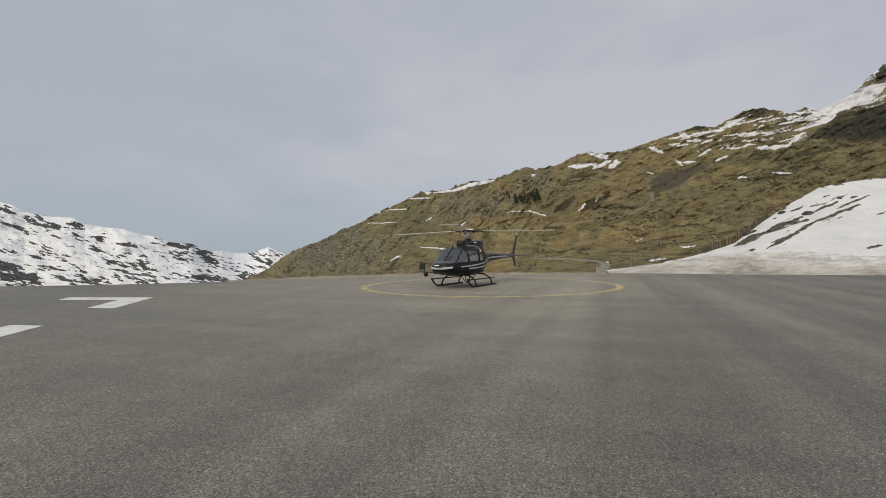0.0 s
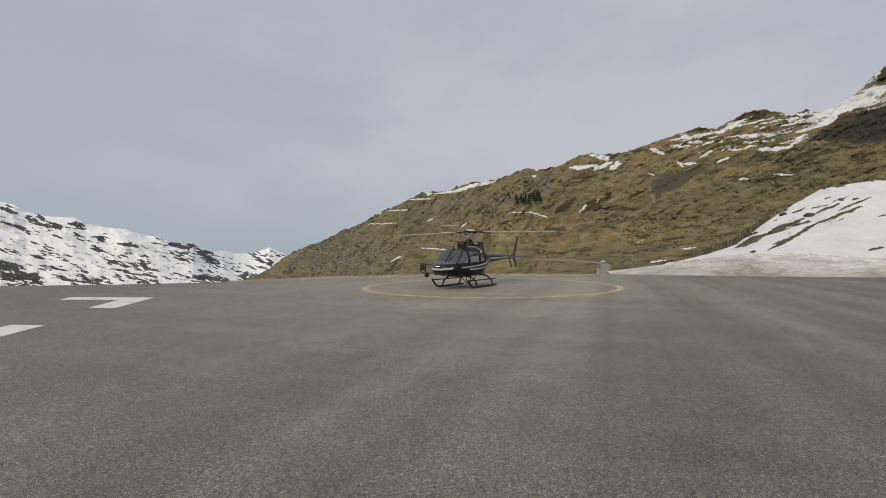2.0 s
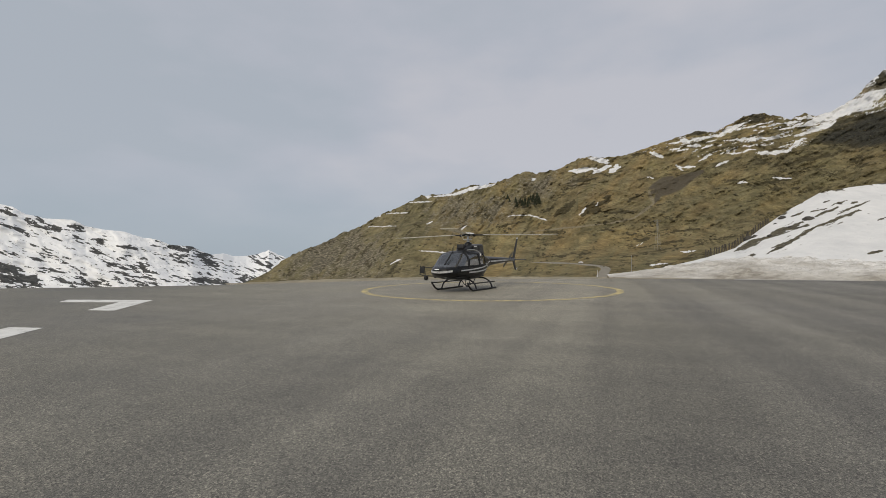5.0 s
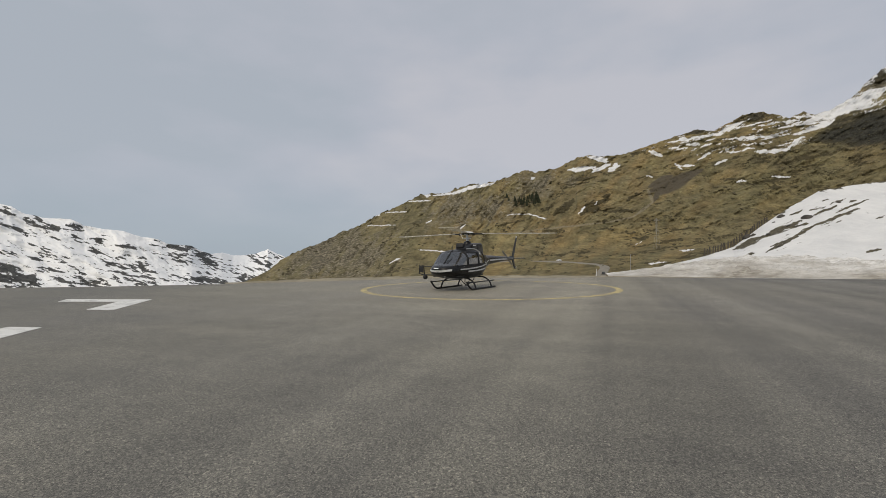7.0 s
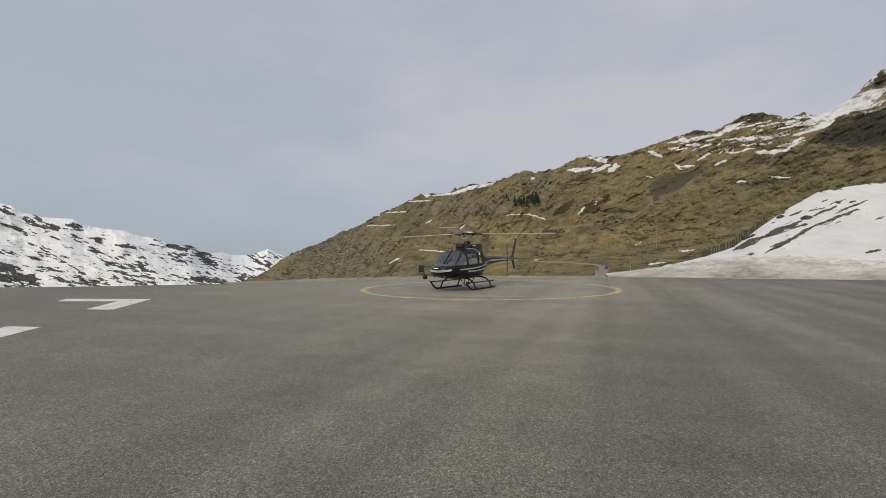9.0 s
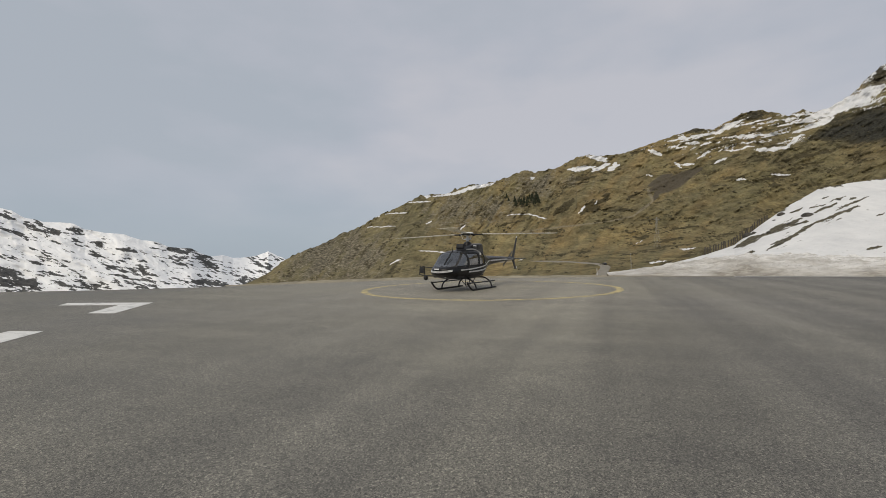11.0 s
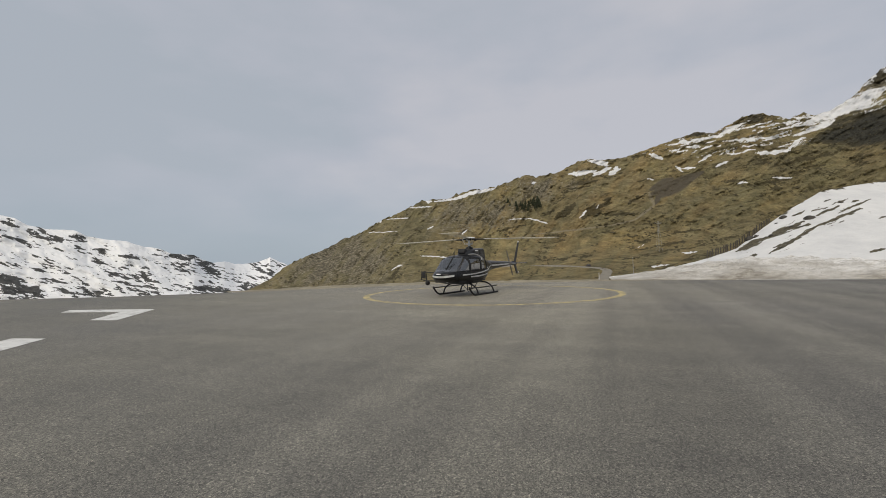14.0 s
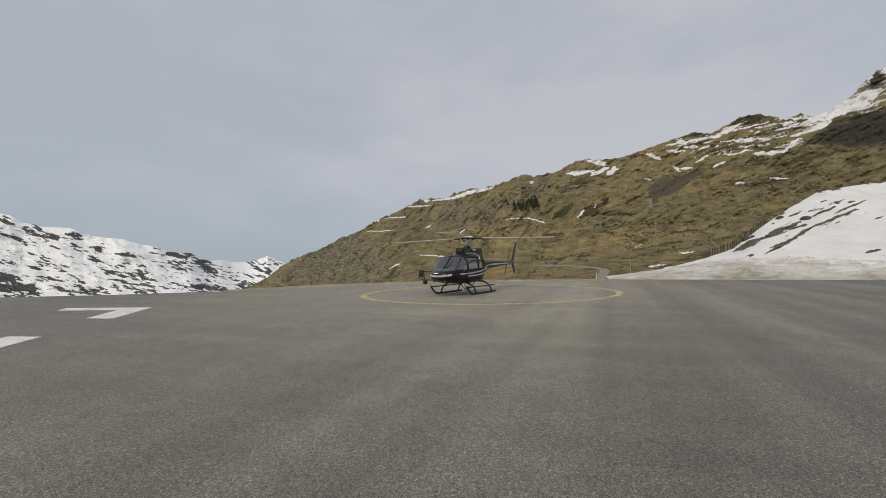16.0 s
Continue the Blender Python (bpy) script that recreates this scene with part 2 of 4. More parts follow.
BLADE = paint("pale_blade", (0.85, 0.82, 0.74), 0.5)
GLASS = tinted_glass()
FABRIC = paint("seat_fabric", (0.05, 0.05, 0.055), 0.9)
WOOD = paint("weathered_wood", (0.070, 0.060, 0.047), 0.85, 0.0, 0.35)
GALV = paint("galvanised_steel", (0.38, 0.38, 0.37), 0.5, 0.6)
STONE = paint("dark_rock", (0.055, 0.05, 0.042), 0.9, 0.0, 0.5, 1.2)
NEEDLES = leafy("spruce_needles", (0.018, 0.026, 0.012), (0.05, 0.06, 0.028))
HEATH = leafy("heather", (0.040, 0.034, 0.018), (0.105, 0.088, 0.045))
BARK = paint("bark", (0.09, 0.065, 0.045), 0.9)
WHITE_CAR = paint("white_car_paint", (0.62, 0.62, 0.61), 0.3)
DARK_CAR = paint("dark_car_paint", (0.03, 0.032, 0.036), 0.3)
RUBBER = paint("rubber", (0.02, 0.02, 0.02), 0.8)
LAMP_RED = paint("red_lens", (0.5, 0.05, 0.03), 0.25)
TAIL_BLADE = paint("weathered_blade", (0.17, 0.155, 0.12), 0.6)
LENS = paint("clear_lens", (0.7, 0.7, 0.7), 0.15)


# ---- geometry helpers ----
def part(name, bm, material, parent=None, label="", smooth=True, angle=40):
    """Links a bmesh as one mesh object, under a thing or a part."""
    me = bpy.data.meshes.new(name)
    bmesh.ops.recalc_face_normals(bm, faces=bm.faces)
    bm.to_mesh(me)
    bm.free()
    me.materials.append(material)
    if smooth:
        me.shade_smooth()
        me.set_sharp_from_angle(angle=radians(angle))
    ob = new(name, me)
    ob.parent = parent
    return tagged(ob, label)


def thing(name, m, label, category, group="", kind=""):
    ob = new(name)
    ob.matrix_basis = m
    ob.empty_display_size = 0.1
    return tagged(ob, label, category, group, kind)


def box(bm, sx, sy, sz, m=None, bevel=0.0):
    r = bmesh.ops.create_cube(bm, size=1.0, matrix=(m or Matrix()) @ Matrix.Diagonal((sx, sy, sz, 1)))
    if bevel:
        edges = {e for v in r["verts"] for e in v.link_edges}
        bmesh.ops.bevel(bm, geom=list(edges), offset=bevel, segments=2, affect="EDGES", profile=0.6)
    return bm


def solid(*args, **kw):
    return box(bmesh.new(), *args, **kw)


def tube(points, radius, sides=8, bm=None, ends=True):
    """A round bar along points; radius is one number or one per point."""
    bm = bm or bmesh.new()
    pts = [Vector(p) for p in points]
    rad = radius if isinstance(radius, (list, tuple)) else [radius] * len(pts)
    rings, up = [], None
    for i, p in enumerate(pts):
        d = (pts[min(i + 1, len(pts) - 1)] - pts[max(i - 1, 0)]).normalized()
        if up is None:
            up = d.orthogonal().normalized()
        up = (up - d * up.dot(d)).normalized()
        side = d.cross(up)
        rings.append([bm.verts.new(p + (up * math.cos(a) + side * math.sin(a)) * rad[i])
                      for a in [2 * math.pi * k / sides for k in range(sides)]])
    for a, b in zip(rings, rings[1:]):
        for k in range(sides):
            bm.faces.new((a[k], a[(k + 1) % sides], b[(k + 1) % sides], b[k]))
    if ends:
        bm.faces.new(rings[0][::-1])
        bm.faces.new(rings[-1])
    return bm


def bend(points, steps=6):
    """A smooth line through points."""
    pts = [Vector(p) for p in points]
    pts = [pts[0] * 2 - pts[1]] + pts + [pts[-1] * 2 - pts[-2]]
    line = []
    for a, b, c, d in zip(pts, pts[1:], pts[2:], pts[3:]):
        for k in range(steps):
            t = k / steps
            line.append(0.5 * (2 * b + (c - a) * t + (2 * a - 5 * b + 4 * c - d) * t * t + (3 * b - a - 3 * c + d) * t ** 3))
    return line + [pts[-2]]


def ball(radius, m=None, u=12, v=8, bm=None):
    bm = bm or bmesh.new()
    bmesh.ops.create_uvsphere(bm, u_segments=u, v_segments=v, radius=radius, matrix=m or Matrix())
    return bm


def disc(radius, depth, m=None, sides=20, bm=None):
    bm = bm or bmesh.new()
    bmesh.ops.create_cone(bm, cap_ends=True, segments=sides, radius1=radius, radius2=radius, depth=depth, matrix=m or Matrix())
    return bm


def lattice(p, seed):
    i = p.astype(np.int64)
    h = (i[..., 0] * 374761393 + i[..., 1] * 668265263 + i[..., 2] * 2147483647 + seed * 144665) & 0x7fffffff
    h = ((h ^ (h >> 13)) * 1274126177) & 0x7fffffff
    h = ((h ^ (h >> 16)) * 2246822519) & 0x7fffffff
    return h / 0x7fffffff


def rough(p, size, octaves=4, seed=0, gain=0.5):
    """Smooth noise from -1 to 1 at points p, with features of that size in metres."""
    total, amp, norm = 0.0, 1.0, 0.0
    for o in range(octaves):
        q = p / size * 2 ** o + 1000.0
        base = np.floor(q)
        t = q - base
        t = t * t * (3 - 2 * t)
        v = 0.0
        for dx in (0, 1):
            for dy in (0, 1):
                for dz in (0, 1):
                    w = (t[..., 0] if dx else 1 - t[..., 0]) * (t[..., 1] if dy else 1 - t[..., 1]) * (t[..., 2] if dz else 1 - t[..., 2])
                    v = v + w * lattice(base + np.array((dx, dy, dz)), seed + o)
        total, norm, amp = total + amp * (2 * v - 1), norm + amp, amp * gain
    return total / norm


def sheet(name, grid, material, masks, label, category, kind="structure"):
    """A grid of points (rows, columns, 3) as one smooth mesh; masks: named values at the points."""
    rows, cols = grid.shape[:2]
    i = np.arange(rows * cols).reshape(rows, cols)
    faces = np.stack([i[:-1, :-1], i[:-1, 1:], i[1:, 1:], i[1:, :-1]], -1).reshape(-1, 4)
    me = bpy.data.meshes.new(name)
    me.from_pydata(grid.reshape(-1, 3).tolist(), [], faces.tolist())
    for key, value in masks.items():
        me.attributes.new(key, "FLOAT", "POINT").data.foreach_set("value", np.ascontiguousarray(value, dtype=np.float32).ravel())
    me.materials.append(material)
    me.shade_smooth()
    return tagged(new(name, me), label, category, "", kind)


def at(b, e, r):
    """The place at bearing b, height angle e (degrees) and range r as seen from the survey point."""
    b, e = np.radians(b), np.radians(e)
    return np.stack([r * np.cos(e) * np.sin(b), r * np.cos(e) * np.cos(b), 1.72 + r * np.sin(e)], -1)


def angular(b, e, angle, length, width, seed, octaves=4, gain=0.55):
    """Streaky noise over the bearings and height angles: streaks of that length and width in degrees, leaning by angle."""
    c, s = math.cos(radians(angle)), math.sin(radians(angle))
    return rough(np.stack([(b * c + e * s) / length, (e * c - b * s) / width, np.zeros_like(b)], -1), 1.0, octaves, seed, gain)


def strokes(b, e, rows, seed=7, wander=0.22):
    """1 on the drawn streaks, fading to 0 beside them; their edges wander."""
    m = np.zeros_like(b)
    b = b + wander * angular(b, e, 0, 0.7, 0.5, seed, 4, 0.7)
    e = e + wander * 0.6 * angular(b, e, 0, 0.7, 0.5, seed + 1, 4, 0.7)
    b = b + wander * 0.45 * angular(b, e, 15, 0.22, 0.12, seed + 2, 3, 0.7)
    e = e + wander * 0.25 * angular(b, e, 15, 0.22, 0.12, seed + 3, 3, 0.7)
    for b0, e0, b1, e1, w in rows:
        db, de = b1 - b0, e1 - e0
        t = np.clip(((b - b0) * db + (e - e0) * de) / (db * db + de * de + 1e-9), 0, 1)
        d = np.hypot(b - b0 - t * db, e - e0 - t * de)
        taper = 0.18 + 0.82 * np.sin(np.pi * (0.06 + 0.88 * t))
        m = np.maximum(m, np.clip(1.25 - d / (w * taper + 0.02), 0, 1))
    return m


def blob(b, e, cb, ce, wb, we):
    return np.exp(-(((b - cb) / wb) ** 2 + ((e - ce) / we) ** 2))


LEDGE_SNOW = [
    (-7.29, 5.64, -4.46, 5.79, 0.15), (-4.45, 7.08, -1.53, 7.22, 0.15), (-2.25, 7.87, -1.52, 7.93, 0.44), (-1.08, 7.86, 2.36, 8.18, 0.22),
    (2.73, 8.6, 6.81, 9.29, 0.36), (-6.05, 6.51, -5.18, 6.87, 0.22), (-9.66, 3.99, -6.08, 4.05, 0.12), (-8.58, 5.21, -8.08, 5.36, 0.22),
    (11.0, 5.28, 13.27, 4.61, 0.17), (8.3, 5.22, 11.3, 5.30, 0.13), (-6.85, -0.87, -5.54, -0.16, 0.16), (2.3, 3.55, 3.04, 4.04, 0.18),
    (-3.2, 0.91, 0.96, 0.57, 0.16), (-2.07, 4.32, -1.34, 4.75, 0.15), (11.38, 9.61, 11.8, 9.8, 0.29), (1.4, 8.2, 4.6, 8.85, 0.28),
]
GULLY_SNOW = [
    (15.88, 10.48, 19.22, 10.66, 0.42), (18.25, 11.94, 20.53, 11.48, 0.41), (18.88, 10.15, 20.84, 10.86, 0.34), (20.51, 10.09, 22.1, 10.69, 0.27),
    (27.82, 10.28, 28.38, 9.72, 0.26), (28.38, 10.03, 29.67, 9.89, 0.19), (24.86, 9.15, 25.63, 9.02, 0.13), (33.72, 7.7, 34.58, 7.73, 0.15),
    (36.66, 7.97, 38.18, 7.67, 0.12), (30.34, 10.56, 31.32, 11.1, 0.25), (31.94, 9.82, 32.99, 10.23, 0.19), (17.16, 5.18, 17.83, 5.98, 0.14),
    (23.53, 1.22, 24.26, 1.54, 0.16), (24.71, -1.06, 26.79, -0.81, 0.16), (28.24, 0.41, 29.64, 0.51, 0.22), (25.2, 11.95, 26.67, 11.28, 0.26),
    (21.15, 10.71, 21.79, 10.78, 0.34), (18.9, 12.0, 20.6, 11.1, 0.3), (19.16, 6.26, 19.35, 6.46, 0.21),
]
TOP_SNOW = [
    (26.99, 12.75, 32.52, 12.97, 0.32), (31.99, 13.04, 35.07, 14.16, 0.43), (28.98, 12.25, 30.37, 12.2, 0.32), (35.51, 10.66, 38.32, 10.47, 0.41),
    (38.09, 10.67, 39.45, 11.55, 0.46), (39.23, 11.97, 41.79, 12.6, 0.39), (40.55, 13.06, 42.61, 13.46, 0.66), (42.21, 13.49, 43.8, 14.14, 0.48),
    (43.8, 14.44, 45.23, 14.67, 0.63), (43.97, 12.9, 45.2, 12.92, 0.16), (35.04, 12.0, 38.34, 12.12, 0.18), (32.51, 12.38, 35.53, 12.15, 0.18),
    (30.36, 11.77, 31.55, 12.1, 0.19), (35.55, 13.34, 39.25, 13.21, 0.23), (37.45, 13.83, 40.13, 13.41, 0.23), (33.0, 11.0, 35.51, 11.06, 0.18),
    (44.39, 15.57, 44.81, 16.33, 0.21), (39.6, 12.9, 43.4, 14.0, 0.75), (42.3, 13.3, 44.9, 14.7, 0.85),
]
PEAK_ROCK = [
    (-44.99, 4.67, -43.88, 4.27, 0.37), (-43.3, 3.78, -42.12, 3.51, 0.48), (-42.12, 3.4, -40.89, 2.73, 0.49), (-40.25, 3.25, -39.17, 2.94, 0.34),
    (-39.91, 2.47, -39.48, 2.03, 0.45), (-38.29, 2.16, -37.51, 1.83, 0.46), (-36.2, 1.37, -34.5, 1.08, 0.36), (-38.51, 0.73, -37.84, 0.67, 0.29),
    (-32.21, 1.26, -29.24, 1.13, 0.5), (-29.24, 1.01, -26.98, -1.09, 0.84), (-31.95, 0.58, -30.07, 0.25, 0.31), (-34.26, -0.43, -33.66, -0.81, 0.36),
    (-45.0, -0.64, -43.31, -2.28, 1.68), (-43.5, -1.21, -42.52, -2.32, 0.96), (-21.83, -0.38, -21.07, -0.94, 0.48), (-41.1, -2.12, -36.69, -2.61, 0.28),
    (-29.53, -2.3, -26.11, -2.81, 0.52), (-34.75, 0.18, -33.76, -0.32, 0.24),
    (-21.3, 0.62, -20.9, 0.3, 0.10), (-21.7, 0.45, -21.9, 0.1, 0.09), (-22.6, 0.05, -21.2, 0.0, 0.12), (-20.9, 0.1, -20.4, -0.1, 0.12),
]
SLOPE_EARTH = [
    (33.67, 0.68, 35.95, 1.82, 0.6), (35.85, 1.7, 39.1, 3.28, 0.52), (37.97, 2.55, 39.62, 2.92, 0.28), (39.98, 3.79, 41.75, 4.53, 0.33),
    (36.07, 0.16, 38.18, 1.27, 0.35), (37.95, 1.4, 39.96, 2.56, 0.34), (39.96, 2.62, 43.33, 4.19, 0.38), (41.66, 3.89, 44.04, 5.02, 0.21),
    (42.68, 4.78, 43.11, 4.95, 0.27), (36.55, 0.74, 38.86, 1.71, 0.29), (43.77, 0.04, 44.79, 0.33, 0.26), (44.39, 3.16, 45.05, 3.37, 0.16),
    (34.36, -0.3, 35.15, 0.05, 0.3), (38.22, 3.85, 39.12, 4.3, 0.17), (40.64, 5.07, 41.27, 5.34, 0.17), (33.36, 0.44, 34.87, 1.08, 0.36),
    (39.09, 2.27, 41.24, 3.26, 0.22), (41.26, 4.79, 42.49, 5.22, 0.16), (39.77, 4.25, 40.84, 4.5, 0.17),
]

# ---- terrain ----
# bearing, height angle of the skyline of the near hill
RIDGE = [(-30, -7), (-27, -4.6), (-24.3, -2.94), (-21.8, -1.74), (-19.9, -0.2), (-16.9, 1.44), (-15.2, 1.92), (-13.2, 2.91), (-8.9, 4.99),
         (-5.0, 6.94), (-2.8, 7.87), (0.5, 8.2), (3.5, 9.09), (6.7, 9.43), (10.3, 10.71), (12.1, 10.48), (14.5, 10.77), (16.9, 11.83),
         (18.6, 12.11), (20.2, 11.78), (22.1, 11.87), (26.4, 12.94), (30.1, 13.8), (31.7, 13.32), (34.1, 14.45), (35.3, 14.73),
         (36.5, 14.45), (38.4, 13.65), (39.5, 13.97), (40.1, 13.52), (41.8, 13.84), (43.0, 14.48), (44.4, 15.96), (45.3, 16.58),
         (52, 20), (62, 17), (80, 13)]
RB, RE = np.array(RIDGE).T
FOOT = -6.2


# a shelf with the road at the foot, then the steeper face
STEP_V = np.linspace(0, 1, 101)
STEP_R = np.convolve(np.pad(np.interp(STEP_V, [0, 0.2, 0.3, 0.38, 1], [0, 0.40, 0.57, 0.71, 1]), 6, mode="reflect", reflect_type="odd"), np.ones(13) / 13, "valid")


def hill_range(b, e):
    """Range of the hill's face, before its relief."""
    b, e = np.asarray(b, float), np.asarray(e, float)
    top = np.interp(b, RB, RE)
    v = np.clip((e - FOOT) / np.maximum(top - FOOT, 0.3), 0, 1)
    near = np.interp(b, [-30, -12, 3, 20, 45, 80], [340, 320, 195, 140, 142, 150])
    far = np.interp(b, [-30, -15, 5, 20, 35, 45, 80], [430, 520, 560, 640, 780, 950, 900])
    return near * (far / near) ** (v + (np.interp(v, STEP_V, STEP_R) - v) * np.clip((b + 12) / 18, 0.25, 1)), v


def on_hill(b, e):
    return Vector(at(np.array(b), np.array(e), hill_range(b, e)[0]).tolist())


def build_heath(places, pick):
    """Low heather and juniper cushions on the hillside."""
    ico = bmesh.new()
    bmesh.ops.create_icosphere(ico, subdivisions=1, radius=1.0)
    unit = np.array([v.co[:] for v in ico.verts])
    tri = np.array([[v.index for v in f.verts] for f in ico.faces])
    ico.free()
    n = len(places)
    reach = np.clip(np.linalg.norm(places, axis=1) / 420, 0.35, 1)
    size = (reach * (0.45 + 1.0 * pick.random(n) ** 3))[:, None, None] * np.array((1.3, 1.3, 0.75))
    v = places[:, None, :] + unit[None] * size * (0.7 + 0.6 * pick.random((n, len(unit), 1)))
    f = tri[None] + (np.arange(n) * len(unit))[:, None, None]
    me = bpy.data.meshes.new("heath")
    me.from_pydata(v.reshape(-1, 3).tolist(), [], f.reshape(-1, 3).tolist())
    me.materials.append(HEATH)
    tagged(new("heath", me), "dark brown heather and juniper cushions over the hillside", "shrubs", "", "stuff")


def build_hill():
    bs = np.concatenate([np.linspace(-30, 46.5, 840), np.linspace(47, 80, 60)])
    vs = np.linspace(0, 1, 250)
    b, v = np.meshgrid(bs, vs)
    top = np.interp(b, RB, RE)
    crag = at(b, top, np.full_like(b, 600.0))
    ragged = np.interp(b, [-24, -18, 8, 14], [0.5, 1.5, 1.5, 1.0])
    top = top + (0.20 * rough(crag, 22, 4, 3, 0.6) + 0.22 * np.abs(rough(crag, 7, 3, 4)) + 0.10 * rough(crag, 3.5, 2, 6) - 0.06) * np.clip((top + 4) / 4, 0, 1) * ragged
    e = FOOT + (top - FOOT) * v
    r, _ = hill_range(b, e)
    flat = at(b, e, r)
    slant = flat @ np.array(((0.9, 0, 0.35), (0, 0.55, 0), (-0.35, 0, 0.5)))
    rib = np.where(b < 17, angular(b, e, 50, 5.0, 1.6, 14), angular(b, e, 20, 5.0, 1.1, 14))
    lift = rough(slant, 120, 3, 11) * 0.035 + np.abs(rib) * 0.024 + np.abs(angular(b, e, 42, 1.3, 0.6, 15)) * 0.014 + rough(flat, 12, 4, 13, 0.6) * 0.011
    r = r * (1 + lift * np.clip((e + 1.2) / 5, 0.05, 1))
    face = at(b, e, r)
    # the far side, out of sight, falls away behind the skyline
    behind = [at(b[-1:], e[-1:] - drop, r[-1:] * far) for far, drop in ((1.05, 0.9), (1.3, 4.0), (1.8, 9.0))]
    grid = np.concatenate([face] + behind)
    pad = lambda m: np.concatenate([m] + [m[-1:]] * 3)
    snow = strokes(b, e, [(*row[:4], row[4] * (0.8 if row[1] > 7.5 else 0.52)) for row in LEDGE_SNOW], 7, 0.24)
    snow = np.maximum(snow, strokes(b, e, [(*row[:4], row[4] * (0.8 if row[1] > 3 else 0.5)) for row in GULLY_SNOW], 8, 0.34))
    snow = np.maximum(snow, strokes(b, e, [(*row[:4], row[4] * (0.52 if row[0] < 39 else 0.85)) for row in TOP_SNOW], 9, 0.40))
    streaks = angular(b, e, 6, 1.3, 0.15, 21, 5, 0.7) + 0.5 * angular(b, e, 25, 3, 0.8, 22)
    high = np.clip((e - 9.6) / 2.8, 0, 1) * np.clip((b - 22) / 7, 0, 1)
    snow = np.maximum(snow, np.clip(0.20 + 1.9 * streaks, 0, 1) * high)
    dark = np.clip(1.5 * np.maximum(blob(b, e, 44.9, 11.4, 3.3, 1.5), blob(b, e, 42.3, 11.3, 1.8, 0.7)) - 0.2 + 0.3 * angular(b, e, 20, 1.0, 0.4, 23), 0, 1)
    knoll = blob(b, e, 35.4, 14.2, 1.5, 0.55) + blob(b, e, 30.1, 13.5, 1.0, 0.3) + 0.9 * blob(b, e, 44.9, 15.7, 0.6, 0.9)
    snow = snow * (1 - np.clip(1.8 * dark, 0, 1)) - 0.8 * np.clip(knoll - 0.25 + 0.5 * streaks, 0, 1)
    rock = 0.85 * blob(b, e, -14, 0.5, 9, 4.5) + 0.7 * blob(b, e, 3, 6.2, 8, 2.8) + 0.6 * blob(b, e, 13, 9, 5, 2) + 0.5 * dark
    rock = rock + 0.7 * knoll + np.clip((b - 43.5), 0, 1) * np.clip((e - 14.2), 0, 1) + 0.5 * angular(b, e, 50, 1.6, 0.5, 24)
    scree = strokes(b, e, [(25.6, 6.2, 26.1, 7.4, 0.30), (25.3, 7.4, 30.4, 9.3, 0.62), (25.8, 7.0, 29.4, 8.6, 0.62), (25.2, 7.9, 27.5, 9.0, 0.5)], 91, 0.16)
    scree = np.clip(2.2 * scree - 0.3, 0, 1) * (1 - np.clip(snow, 0, 1))
    gully = (1 - scree) * np.where(b < 17, angular(b, e, 52, 2.6, 0.7, 25), angular(b, e, 9, 3.4, 0.45, 25))
    scrub = -0.06 + 0.85 * gully + np.where(b < 13, 0.75 * angular(b, e, 30, 0.55, 0.3, 27, 4, 0.7), 0.85 * angular(b, e, 4, 0.75, 0.13, 27, 4, 0.65)) + 0.5 * angular(b, e, 8, 0.9, 0.16, 26) * np.clip((b - 14) / 8, 0, 1) + 0.3 * blob(b, e, 28, 0.5, 6, 1.6) + 0.2 * blob(b, e, 39, 9, 8, 3)
    scrub = scrub + 0.75 * strokes(b, e, [(24.6, -1.9, 27.5, -0.75, 0.28), (27.5, -0.75, 31.2, 0.35, 0.3), (12, 0.0, 19, 0.4, 0.14), (20, 2.6, 30, 3.0, 0.16)], 81, 0.5) + 0.9 * knoll + 0.25 * np.clip((e - 9.5) / 2, 0, 1) * np.clip((b - 26) / 6, 0, 1) + 0.25 * blob(b, e, -12, 0, 10, 4) + 1.6 * dark + 0.45 * angular(b, e, 0, 0.30, 0.22, 28, 3)
    eroded = [(14.0, 5.0, 16.6, 6.8, 0.55), (17.5, 5.0, 19.0, 6.6, 0.6), (18.6, 5.2, 19.6, 6.6, 0.45), (19.7, 6.3, 20.9, 7.4, 0.4), (13.0, 5.6, 14.2, 6.2, 0.2), (16.1, 9.2, 19.6, 9.5, 0.16), (16.0, 8.7, 18.6, 8.9, 0.12),
              (22.6, 6.4, 24.6, 7.5, 0.15), (9.2, 4.3, 10.6, 4.5, 0.1), (6.9, 3.9, 9.0, 4.2, 0.12), (12.6, 3.1, 15.5, 3.2, 0.1), (20.0, 5.2, 23.5, 5.3, 0.12)]
    scrub = scrub + 1.5 * strokes(b, e, eroded, 83, 0.35) + 0.3 * blob(b, e, 10, 8.6, 9, 1.6) + 0.12 * blob(b, e, 24, 2.5, 9, 3.0) + 0.32 * blob(b, e, 41, 8.3, 6, 2.4)
    track = strokes(b, e, [(8.0, 2.7, 12.2, 3.3, 0.07), (12.2, 3.3, 20.5, 3.95, 0.09), (20.5, 3.95, 23.4, 4.5, 0.1), (23.4, 4.5, 25.5, 6.1, 0.14), (25.5, 6.1, 25.0, 7.6, 0.18)], 84, 0.1)
